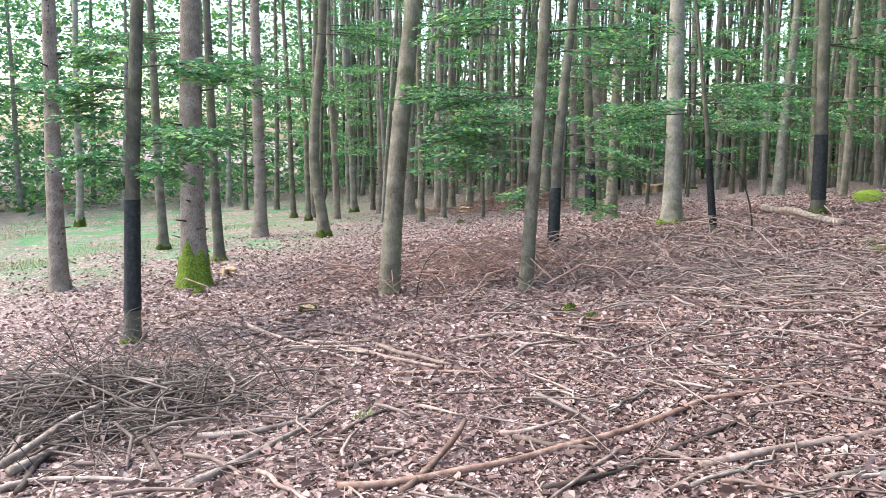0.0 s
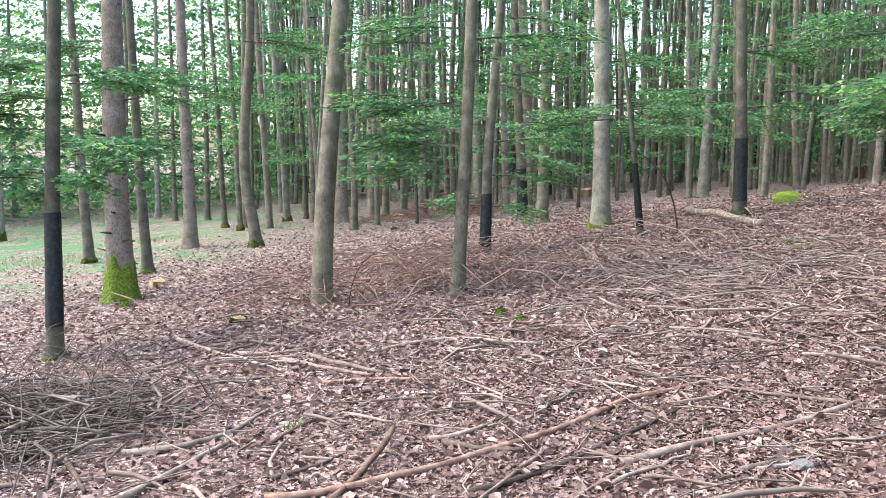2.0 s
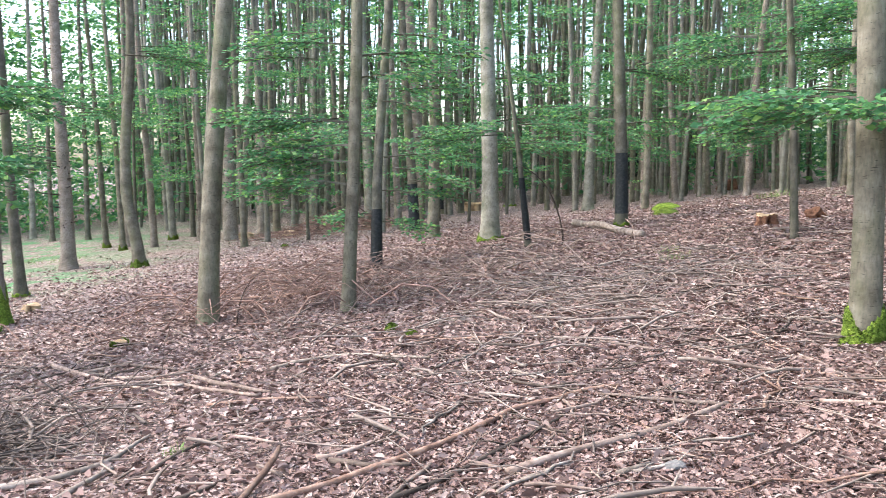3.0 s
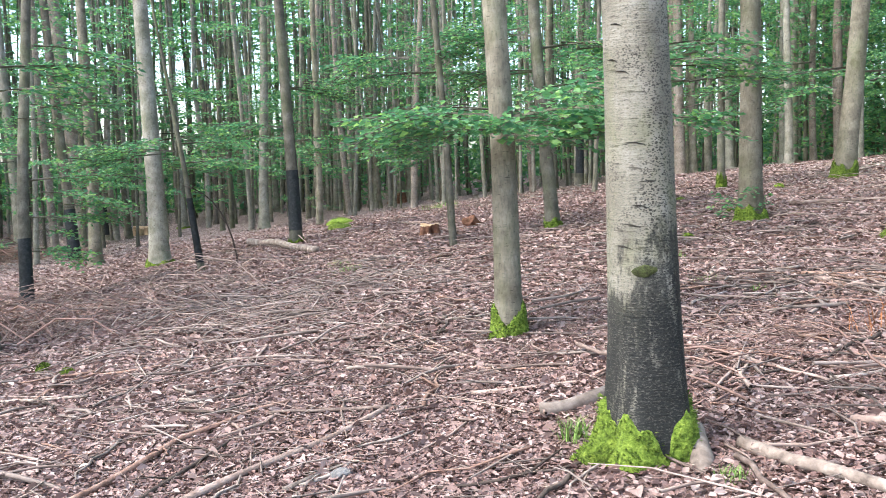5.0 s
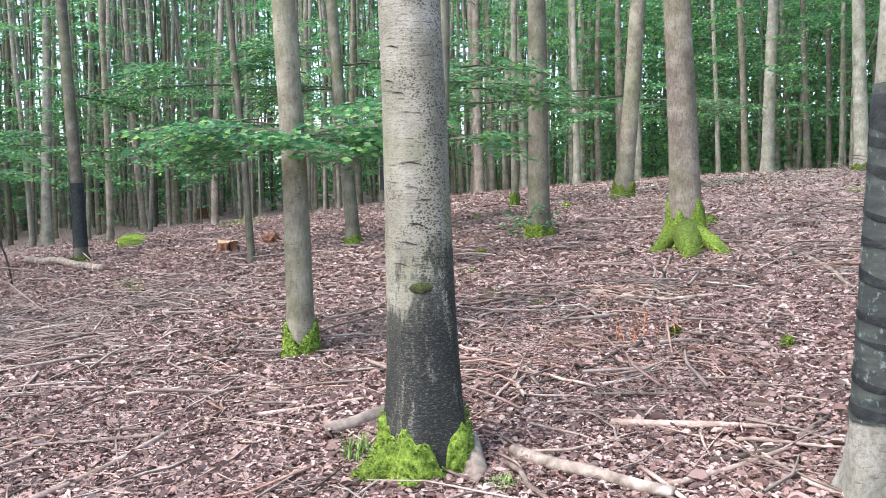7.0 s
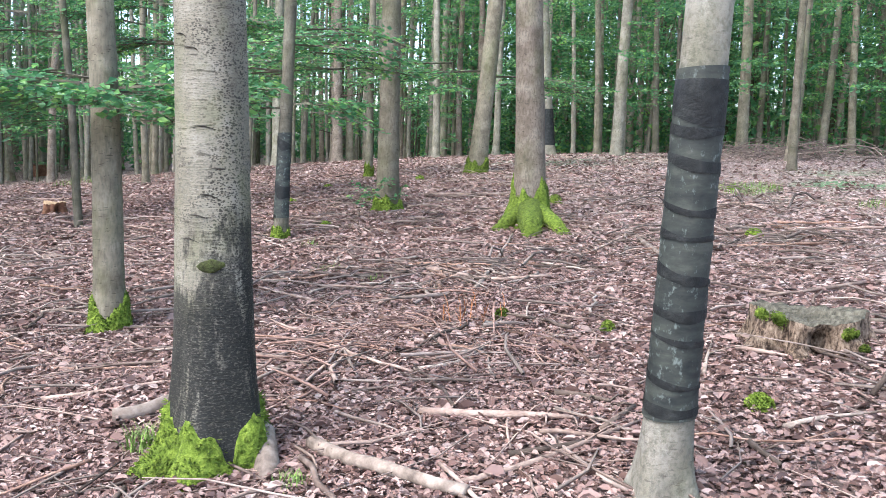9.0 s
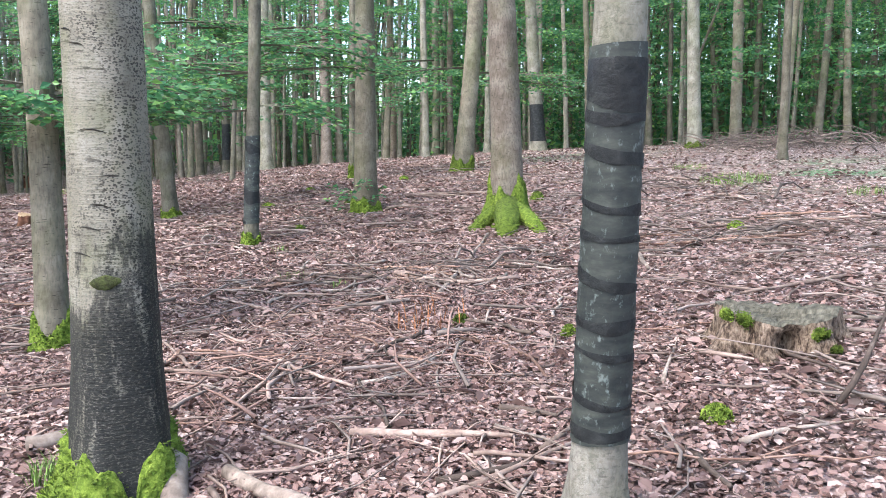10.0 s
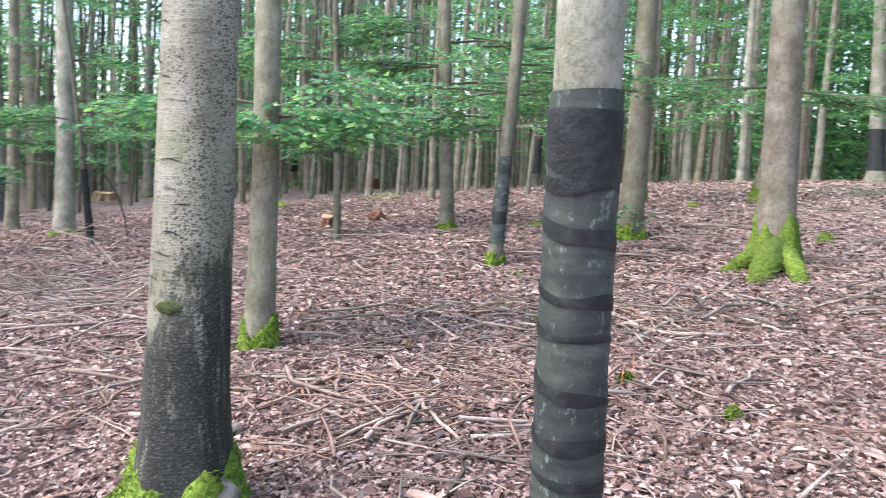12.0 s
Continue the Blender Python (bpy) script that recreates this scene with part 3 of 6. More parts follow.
def bark_scars(parent, r, facing, spread, z0, z1, n, seed, lean=(0, 0)):
    """Dark curved ridges where small branches were shed, and one mossy knot."""
    rng = random.Random(seed)
    for i in range(n):
        z = z0 + (z1 - z0) * (i + rng.uniform(0.1, 0.9)) / n
        a0, w = facing + rng.uniform(-spread, spread), rng.uniform(0.3, 0.9)
        rr = r * (1 - 0.04 * z) * (1 + 0.13 * math.exp(-z / 0.7)) + 0.002
        pts = []
        for k in range(7):
            u = k / 6 - 0.5
            a = a0 + w * u
            zz = z + 0.03 * (0.25 - u * u) * rng.choice((1, 1.3)) - 0.015 * u
            pts.append((lean[0] * zz + math.cos(a) * rr, lean[1] * zz + math.sin(a) * rr, zz))
        g = Geo()
        g.tube(pts, [0.001, 0.002, 0.0035, 0.0045, 0.003, 0.002, 0.001], 5)
        part("bark_scar", g, SCAR, parent)
    z, a, rr = 1.03, facing + 0.05, r * 1.0
    g = Geo()
    rows = []
    for j in range(5):
        t = j / 4 * 1.5
        rows.append([Vector((lean[0] * z + math.cos(a) * rr - math.sin(a) * math.cos(b2) * (0.05 + 0.02 * math.sin(2 * b2 + 1) + 0.012 * math.sin(5 * b2)) * math.cos(t) + math.cos(a) * 0.009 * math.sin(t), lean[1] * z + math.sin(a) * rr + math.cos(a) * math.cos(b2) * (0.05 + 0.02 * math.sin(2 * b2 + 1) + 0.012 * math.sin(5 * b2)) * math.cos(t) + math.sin(a) * 0.009 * math.sin(t), z + math.sin(b2) * 0.035 * math.cos(t))) for b2 in (6.2832 * k / 12 for k in range(12))])
    g.ring_surface(rows, 0, True)
    part("knot", g, SCAR_MOSS, parent, "mossy bark knot")


# ---- fallen wood ----
def stick(points, r, material, label, name="stick", taper=0.45, lift=0.0, sides=8, side_twigs=0, seed=0):
    """A fallen branch lying on the ground along (x, y) points, with slight kinks; each point may carry its own lift."""
    rng = random.Random(seed * 13 + 5)
    pts = []
    raw = [(p[0], p[1], p[2] if len(p) > 2 else 0.0) for p in points]
    for a, b2 in zip(raw[:-1], raw[1:]):
        n = max(2, int(math.hypot(a[0] - b2[0], a[1] - b2[1]) / 0.16))
        for i in range(n):
            t = i / n
            pts.append([a[k] + (b2[k] - a[k]) * t for k in range(3)])
    pts.append(list(raw[-1]))
    line, x0, y0 = [], raw[0][0], raw[0][1]
    zz = [ground_z(p[0], p[1]) for p in pts]
    z0 = zz[0]
    for i, (p, z) in enumerate(zip(pts, zz)):
        k = r * 0.7
        line.append(Vector((p[0] - x0 + rng.uniform(-k, k), p[1] - y0 + rng.uniform(-k, k), z - z0 + p[2] + lift + 0.014 + r * 0.6 + rng.uniform(-k, k) * 0.3)))
    for _ in range(1):
        line = [line[0]] + [(line[i - 1] + line[i] * 2 + line[i + 1]) / 4 for i in range(1, len(line) - 1)] + [line[-1]]
    n = len(line)
    radii = [r * (1 - taper * i / max(1, n - 1)) * rng.uniform(0.88, 1.1) for i in range(n)]
    g = Geo()
    g.tube(line, radii, sides, True, 0, 0.12)
    for _ in range(side_twigs):
        i = rng.randrange(1, n)
        a = rng.uniform(0, 6.28)
        d = Vector((math.cos(a), math.sin(a), rng.uniform(0.05, 0.5)))
        L = rng.uniform(0.08, 0.35)
        g.tube([line[i], line[i] + d * L * 0.5, line[i] + d * L + Vector((0, 0, -0.03))], [r * 0.35, r * 0.25, r * 0.1], 4)
    ob = part(name, g, material)
    ob.location = (x0, y0, z0)
    return tagged(ob, label, "branch", group="fallen branches")


def twig_stuff(name, label, material, n, place, length, radius, height, seed, arch=0.0, category="twigs", tilt=0.25):
    """Many thin twigs in one mesh; place(rng) gives x, y."""
    rng = random.Random(seed)
    g = Geo()
    xy = [place(rng) for _ in range(n)]
    zs = heights(np.array([p[0] for p in xy]), np.array([p[1] for p in xy]))
    for (x, y), z in zip(xy, zs):
        a = rng.uniform(0, 6.28)
        L = rng.uniform(*length)
        h = height(x, y) * rng.random() if callable(height) else height * rng.random()
        c = Vector((x, y, z + h + 0.006))
        d = Vector((math.cos(a), math.sin(a), rng.uniform(-tilt, tilt) * min(1, h * 8)))
        s = Vector((-d.y, d.x, 0)) * rng.uniform(-0.14, 0.14) * L
        up = Vector((0, 0, arch * L * rng.random()))
        r = radius[0] + (radius[1] * 1.6 - radius[0]) * rng.random() ** 3.0
        g.tube([c - d * L / 2, c - d * L / 6 + s + up, c + d * L / 6 + s * 0.6 + up, c + d * L / 2], [r, r * 0.9, r * 0.75, r * 0.4], 4, False)
        if rng.random() < 0.4:
            d2 = Vector((d.x * 0.6 - d.y * 0.7, d.y * 0.6 + d.x * 0.7, rng.uniform(0, 0.3)))
            p = c + d * L / 6 + s * 0.6 + up
            g.tube([p, p + d2 * L * 0.3], [r * 0.6, r * 0.3], 3, False)
    ob = part(name, g, material)
    return tagged(ob, label, category, kind="stuff")


def moss_lump(x, y, r, h, seed, label="cushion of bright green moss on the leaf litter"):
    rng = random.Random(seed)
    g = Geo()
    rows = []
    for j in range(6):
        t = j / 5 * math.pi / 2
        rows.append([Vector((math.cos(a) * r * math.cos(t) * rng.uniform(0.8, 1.15), math.sin(a) * r * math.cos(t) * rng.uniform(0.8, 1.15), h * math.sin(t) - 0.02 + rng.uniform(-0.01, 0.01))) for a in (6.2832 * k / 14 for k in range(14))])
    g.ring_surface(rows, 0, True)
    qs = []
    for _ in range(420):
        a, t = rng.uniform(0, 6.28), rng.uniform(0.05, 1.5)
        p = Vector((math.cos(a) * r * math.cos(t), math.sin(a) * r * math.cos(t), h * math.sin(t)))
        d = Vector((rng.uniform(-1, 1), rng.uniform(-1, 1), rng.uniform(0, 1))).normalized() * 0.014
        s = d.orthogonal().normalized() * 0.0045
        qs.append([list(p - s), list(p + s), list(p + s + d), list(p - s + d)])
    g.quads(np.array(qs))
    ob = part("moss_cushion", g, MOSS)
    ob.location = (x, y, ground_z(x, y))
    return tagged(ob, label, "moss")


def stump(x, y, r, h, label, wood=None, top=None, lobes=6, moss=(), seed=1, tilt=0.0):
    rng = random.Random(seed)
    root = new("tree_stump")
    root.location = (x, y, ground_z(x, y) - 0.03)
    root.rotation_euler = (tilt, 0, rng.uniform(0, 6.28) if not moss else 0)
    tagged(root, label, "stump")
    ph = rng.uniform(0, 6.28)
    n = 72

    def rad(a, t):
        lob = abs(math.cos(lobes * 0.5 * a + ph + 0.4 * math.sin(2 * a))) ** 1.6
        hollow = max(0, math.cos(3 * a + ph * 2)) ** 8
        return r * (0.92 + (0.6 * lob - 0.12) * (1 - t) ** 1.3 + 0.10 * lob * t - 0.55 * hollow * math.sin(math.pi * min(1, t * 1.15)) + 0.03 * math.sin(9 * a + 5 * t) + rng.uniform(-0.012, 0.012))
    g = Geo()
    hs = [h * (1 + 0.1 * math.sin(2 * 6.2832 * k / n + ph) + rng.uniform(-0.05, 0.05)) for k in range(n)]
    rows = [[Vector((math.cos(6.2832 * k / n) * rad(6.2832 * k / n, t), math.sin(6.2832 * k / n) * rad(6.2832 * k / n, t), hs[k] * t - (0.1 if t == 0 else 0))) * 1.0 for k in range(n)] for t in (0, 0.1, 0.2, 0.32, 0.45, 0.58, 0.7, 0.82, 0.92, 1.0)]
    g.ring_surface(rows)
    part("stump_body", g, wood or STUMP_WOOD, root)
    g = Geo()
    rows = [[Vector((p.x * s, p.y * s, p.z * 1.0 + dz + rng.uniform(-0.006, 0.006))) for p in rows[-1]] for s, dz in ((1.0, 0), (0.93, 0.012), (0.7, 0.0), (0.4, -0.015), (0.12, -0.02))]
    g.ring_surface(rows, 0, True)
    part("cut_face", g, top or CUT_WOOD, root, "sawn top of the stump")
    for a, z, s in moss:
        g = Geo()
        rr = rad(a, z)
        c = Vector((math.cos(a) * rr, math.sin(a) * rr, h * z))
        rows = []
        for j in range(5):
            t = j / 4 * 1.5
            rows.append([c + Vector((-math.sin(a) * math.cos(b2) * s * math.cos(t), math.cos(a) * math.cos(b2) * s * math.cos(t), math.sin(b2) * s * 0.7 * math.cos(t))) * rng.uniform(0.75, 1.2) + Vector((math.cos(a), math.sin(a), 0.3)) * (0.03 * math.sin(t) - 0.01) for b2 in (6.2832 * k / 12 for k in range(12))])
        g.ring_surface(rows, 0, True)
        qs = []
        for _ in range(420):
            b2, q = rng.uniform(0, 6.2832), rng.uniform(0, 1.25)
            p = c + Vector((-math.sin(a) * math.cos(b2) * s * q, math.cos(a) * math.cos(b2) * s * q, math.sin(b2) * s * 0.7 * q)) + Vector((math.cos(a), math.sin(a), 0.3)) * (0.024 * max(0, 1 - q * q))
            d = (Vector((math.cos(a), math.sin(a), 0.5)) + Vector((rng.uniform(-1, 1), rng.uniform(-1, 1), rng.uniform(-1, 1)))).normalized() * 0.012
            w = d.orthogonal().normalized() * 0.004
            qs.append([list(p - w), list(p + w), list(p + w * 0.5 + d), list(p - w * 0.5 + d)])
        g.quads(np.array(qs))
        part("moss", g, MOSS, root, "moss on the stump")
    return root


def grass_tuft(x, y, r, n, h, seed, label="small tuft of fresh green grass", mat=None):
    rng = np.random.default_rng(seed)
    g = Geo()
    qs = []
    for _ in range(n):
        a, q = rng.uniform(0, 6.28), r * math.sqrt(rng.uniform(0, 1))
        p = np.array([q * math.cos(a), q * math.sin(a), 0])
        p[2] = ground_z(x + p[0], y + p[1]) - ground_z(x, y)
        b2 = rng.uniform(0, 6.28)
        d = np.array([math.cos(b2), math.sin(b2), 0]) * rng.uniform(0.1, 0.6) * h
        L = h * rng.uniform(0.5, 1.1)
        s = np.array([-math.sin(b2), math.cos(b2), 0]) * 0.0022 * (1 + h * 3)
        m = p + d * 0.4 + [0, 0, L * 0.6]
        e = p + d + [0, 0, L * 0.9]
        qs += [[p - s, p + s, m + s, m - s], [m - s, m + s, e + s * 0.2, e - s * 0.2]]
    g.quads(np.array(qs))
    ob = part("grass_tuft", g, mat or GRASS, smooth=False)
    ob.location = (x, y, ground_z(x, y))
    return tagged(ob, label, "grass", kind="stuff")


# ---- the place ----
T1 = tree(-3.76, 11.63, 0.106, (0.005, 0.134), DARK, seed=1, label="slim dark young beech with a black wrap above its foot", moss=0.12, flare=0.25, lobes=4, wrap=(0.47, 1.99, 0))
T2 = tree(-4.31, 17.38, 0.257, (-0.025, 0.136), SPRUCE, seed=2, label="stout spruce with peeling bark and a mossy foot", moss=1.15, flare=0.45, stubs=40, sides=18)
T3 = tree(-0.24, 13.68, 0.162, (0.068, 0.131), BROWN, seed=3, label="leaning olive-brown beech trunk beside rusty brush", flare=0.2, bend=0.05)
T4 = tree(1.84, 12.56, 0.103, (0.059, 0.132), BROWN, seed=4, label="slim beech trunk rising out of brush", flare=0.25, bend=0.03)
T5 = tree(3.07, 17.19, 0.111, (0.078, 0.131), DARK, seed=5, label="crooked dark young beech with a torn black wrap", flare=0.15, bend=0.06, wrap=(0.06, 1.33, 0))
T6 = tree(6.28, 28.14, 0.172, (-0.021, 0.136), BROWN, seed=6, label="short-wrapped beech beside a spruce", flare=0.1, wrap=(0.08, 1.63, 0))
T7 = tree(8.71, 37.33, 0.379, (-0.034, 0.136), SPRUCE, seed=7, label="tall straight spruce trunk with pinkish bark and dead stubs", stubs=60, flare=0.25)
T8 = tree(6.46, 20.10, 0.219, (0.028, 0.133), BEECH, seed=8, label="grey beech with a mossy flared foot", moss=0.22, flare=0.6)
T9 = tree(6.42, 17.14, 0.070, (-0.086, 0.139), DARK, seed=9, label="thin leaning stem in a ragged black wrap", flare=0.1, height=6.0, wrap=(0.22, 1.56, 0))
T10 = tree(9.25, 18.46, 0.146, (0.037, 0.133), DARK, seed=10, label="dark beech in a black wrap with a mossy foot", moss=0.25, flare=0.15, wrap=(0.38, 1.82, 0))
T11 = tree(28.78, 55.93, 0.267, (0.001, 0.135), BROWN, seed=11, label="distant trunk in a black wrap", wrap=(0.57, 2.46, 0))
T12 = tree(-4.74, 27.97, 0.215, (-0.027, 0.136), SPRUCE, seed=12, label="tall straight spruce trunk with pinkish bark and dead stubs", stubs=70, flare=0.45)
T13 = tree(-2.46, 26.23, 0.176, (-0.051, 0.137), BROWN, seed=13, label="crooked beech with a mossy curved foot", moss=0.3, bend=0.25, flare=0.4)
T14 = tree(-7.50, 18.50, 0.185, (-0.052, 0.137), SPRUCE, seed=14, label="straight grey-pink spruce with a flared foot", stubs=60, flare=0.55)
T15 = tree(-13.75, 36.35, 0.168, (-0.028, 0.136), BEECH, seed=15, label="tall grey beech trunk with faint green algae", moss=0.5)
T16 = tree(-18.39, 50.87, 0.151, (-0.022, 0.136), BEECH, seed=16, label="tall grey beech trunk with faint green algae")
T17 = tree(-20.69, 46.48, 0.153, (-0.078, 0.138), BEECH, seed=17, label="tall grey beech trunk with faint green algae", moss=0.4)
T18 = tree(-7.39, 26.16, 0.148, (-0.069, 0.138), DARK, seed=18, label="slim dark young beech", moss=0.25)
T19 = tree(-4.83, 22.18, 0.134, (-0.064, 0.138), DARK, seed=19, label="slim dark young beech", moss=0.2)
T20 = tree(-0.94, 34.99, 0.176, (-0.024, 0.136), SPRUCE, seed=20, label="tall straight spruce trunk with pinkish bark and dead stubs", stubs=60)
T21 = tree(0.16, 33.44, 0.247, (-0.005, 0.135), SPRUCE, seed=21, label="tall straight spruce trunk with pinkish bark and dead stubs", stubs=60, flare=0.5)
T22 = tree(1.44, 35.05, 0.177, (-0.003, 0.135), SPRUCE, seed=22, label="tall straight spruce trunk with pinkish bark and dead stubs", stubs=70)
T23 = tree(-2.15, 36.60, 0.147, (-0.064, 0.138), BEECH, seed=23, label="tall grey beech trunk with faint green algae", moss=0.3)
T24 = tree(-4.59, 35.33, 0.118, (-0.058, 0.137), BROWN, seed=24, label="tall grey beech trunk with faint green algae", moss=0.3, crown=LOW_CROWNS[4])
T25 = tree(-3.77, 33.43, 0.112, (-0.047, 0.137), BROWN, seed=25, label="tall grey beech trunk with faint green algae", moss=0.3)
T26 = tree(-6.06, 40.48, 0.121, (-0.011, 0.135), DARK, seed=26, label="slim dark young beech", crown=LOW_CROWNS[4])
T27 = tree(-9.13, 44.39, 0.147, (-0.003, 0.135), BEECH, seed=27, label="tall grey beech trunk with faint green algae")
T28 = tree(2.08, 36.44, 0.147, (-0.011, 0.135), BROWN, seed=28, label="tall grey beech trunk with faint green algae")
T29 = tree(3.94, 41.85, 0.141, (-0.020, 0.136), BROWN, seed=29, label="tall grey beech trunk with faint green algae")
T30 = tree(5.62, 33.58, 0.204, (0.000, 0.135), BEECH, seed=30, label="tall grey beech trunk with faint green algae")
T31 = tree(13.40, 29.73, 0.193, (0.099, 0.130), BEECH, seed=31, label="tall grey beech trunk with faint green algae")
T32 = tree(14.72, 42.87, 0.233, (0.028, 0.133), BEECH, seed=32, label="tall grey beech trunk with faint green algae", moss=0.2)
T33 = tree(17.18, 43.98, 0.195, (-0.036, 0.136), BROWN, seed=33, label="tall grey beech trunk with faint green algae", wrap=(0.89, 2.67, 0))
T34 = tree(20.81, 49.78, 0.203, (0.042, 0.133), BROWN, seed=34, label="tall grey beech trunk with faint green algae", crown=LOW_CROWNS[4])
T35 = tree(22.79, 49.00, 0.200, (0.017, 0.134), BEECH, seed=35, label="tall grey beech trunk with faint green algae")
T36 = tree(31.29, 57.35, 0.235, (0.032, 0.133), BEECH, seed=36, label="tall grey beech trunk with faint green algae")
T37 = tree(32.88, 58.05, 0.198, (0.033, 0.133), DARK, seed=37, label="slim dark young beech")
T38 = tree(10.35, 40.28, 0.164, (-0.014, 0.135), BROWN, seed=38, label="tall grey beech trunk with faint green algae", wrap=(0.27, 1.62, 0))
T39 = tree(3.52, 33.76, 0.091, (0.022, 0.134), DARK, seed=39, label="slim dark young beech")
T40 = tree(4.58, 34.83, 0.117, (-0.019, 0.135), BROWN, seed=40, label="tall grey beech trunk with faint green algae", crown=LOW_CROWNS[4])
T41 = tree(-7.71, 41.46, 0.110, (-0.019, 0.135), BROWN, seed=41, label="tall grey beech trunk with faint green algae")
T42 = tree(-3.09, 38.60, 0.103, (-0.019, 0.135), BEECH, seed=42, label="tall grey beech trunk with faint green algae", crown=LOW_CROWNS[1])
T43 = tree(-1.37, 37.37, 0.100, (-0.033, 0.136), DARK, seed=43, label="slim dark young beech")
T44 = tree(2.99, 38.71, 0.117, (0.009, 0.134), BEECH, seed=44, label="tall grey beech trunk with faint green algae")
T45 = tree(-14.41, 44.10, 0.131, (-0.000, 0.135), BEECH, seed=45, label="tall grey beech trunk with faint green algae")
T46 = tree(11.07, 39.40, 0.134, (-0.011, 0.135), DARK, seed=46, label="slim dark young beech")
T47 = tree(5.38, 5.94, 0.123, (0.037, 0.093), BROWN, seed=47, label="grey beech with moss on both sides of its foot", moss=0.42, flare=0.35, sides=20, lobes=2, crown=HIGH_CROWNS[0])
T48 = tree(9.58, 12.50, 0.068, (0.010, 0.120), DARK, seed=48, label="thin dark leaning young beech", flare=0.1)
T49 = tree(11.62, 11.98, 0.133, (0.019, 0.113), DARK, seed=49, label="dark beech with a mossy foot", moss=0.28, flare=0.35)
T50 = tree(17.27, 16.33, 0.063, (0.091, 0.051), DARK, seed=50, label="slim dark young beech")
T51 = tree(16.82, 11.91, 0.086, (0.075, 0.065), DARK, seed=51, label="thin mossy dark beech", moss=0.5)
T52 = tree(12.36, 8.10, 0.179, (0.066, 0.070), BROWN, seed=52, label="tall brown-grey beech with a green sapling at its foot", moss=0.35, flare=0.4, sides=18, crown=HIGH_CROWNS[1])
T53 = tree(17.80, 9.55, 0.206, (0.153, -0.002), BROWN, seed=53, label="leaning brown beech with a mossy foot", moss=0.5, flare=0.3, sides=16)
T54 = tree(11.49, 5.00, 0.210, (0.073, 0.075), WARM, seed=54, label="stout reddish-grey trunk on thick mossy roots", moss=0.8, flare=0.9, sides=24, lobes=5, crown=HIGH_CROWNS[2])
T55 = tree(34.16, 53.92, 0.295, (0.088, 0.053), BROWN, seed=55, label="distant beech in a black wrap", wrap=(0.25, 2.94, 0))
T56 = tree(32.56, 50.12, 0.395, (0.082, 0.059), BEECH, seed=56, label="tall grey beech trunk with faint green algae")
T57 = tree(34.13, 59.22, 0.269, (0.073, 0.067), BEECH, seed=57, label="tall grey beech trunk with faint green algae")
T58 = tree(28.80, 56.98, 0.331, (0.062, 0.076), BROWN, seed=58, label="distant beech in a black wrap", wrap=(0.29, 2.23, 0))
T59 = tree(38.23, 56.03, 0.225, (0.079, 0.061), BROWN, seed=59, label="tall grey beech trunk with faint green algae")
T60 = tree(35.37, 57.51, 0.223, (0.095, 0.047), BROWN, seed=60, label="tall grey beech trunk with faint green algae")
T61 = tree(31.38, 58.37, 0.259, (0.095, 0.048), BEECH, seed=61, label="tall grey beech trunk with faint green algae")
T62 = tree(23.07, 22.73, 0.150, (0.088, 0.045), DARK, seed=62, label="slim dark young beech", wrap=(0.55, 1.83, 0))
T63 = tree(27.37, 21.70, 0.182, (0.065, 0.071), SPRUCE, seed=63, label="tall straight spruce trunk with pinkish bark and dead stubs", stubs=30)
T64 = tree(9.50, 7.84, 0.092, (0.089, 0.060), DARK, seed=64, label="slim beech with a twisted black wrap and a mossy foot", moss=0.3, flare=0.4, wrap=(0.34, 1.51, 0.5))
T65 = tree(4.13, 0.72, 0.089, (-0.083, -0.054), PEEL, seed=65, label="smooth pale beech leaning slightly in a dark spiral wrap", flare=0.95, sides=28, bend=0.008, lobes=4, crown=HIGH_CROWNS[3], wrap=(0.38, 1.72, 0.135))
T66 = tree(3.70, 2.81, 0.185, (0.049, 0.088), STAINED, seed=66, label="old grey beech with black stained bark and a mossy foot", moss=0.4, flare=0.66, sides=40, bend=0.008, lobes=5, crown=HIGH_CROWNS[1], bare=(4.22, 0.1))
T67 = tree(24.93, 8.88, 0.177, (0.095, 0.023), BEECH, seed=67, label="distant beech trunk among undergrowth", crown=LOW_CROWNS[2])
T68 = tree(24.46, 6.21, 0.184, (0.062, 0.070), BEECH, seed=68, label="distant beech trunk among undergrowth", moss=0.25, crown=LOW_CROWNS[2])
T69 = tree(29.49, 6.36, 0.183, (0.079, 0.044), BROWN, seed=69, label="distant beech trunk among undergrowth", crown=LOW_CROWNS[4])
T70 = tree(19.29, 2.98, 0.086, (0.097, 0.026), BROWN, seed=70, label="distant beech trunk among undergrowth", crown=LOW_CROWNS[3])
T71 = tree(23.19, 20.83, 0.201, (0.057, 0.060), BEECH, seed=71, label="distant beech trunk among undergrowth", crown=LOW_CROWNS[0])
T72 = tree(24.48, 19.18, 0.181, (0.063, 0.058), SPRUCE, seed=72, label="tall straight spruce trunk with pinkish bark and dead stubs", stubs=30, crown=LOW_CROWNS[2])
T73 = tree(26.32, 18.47, 0.156, (0.050, 0.076), BEECH, seed=73, label="distant beech trunk among undergrowth", crown=LOW_CROWNS[2])
T74 = tree(25.77, 17.54, 0.121, (0.085, 0.034), BROWN, seed=74, label="distant beech trunk among undergrowth", crown=LOW_CROWNS[4])
T75 = tree(29.15, 18.13, 0.155, (0.065, 0.059), BEECH, seed=75, label="distant beech trunk among undergrowth", crown=LOW_CROWNS[2])
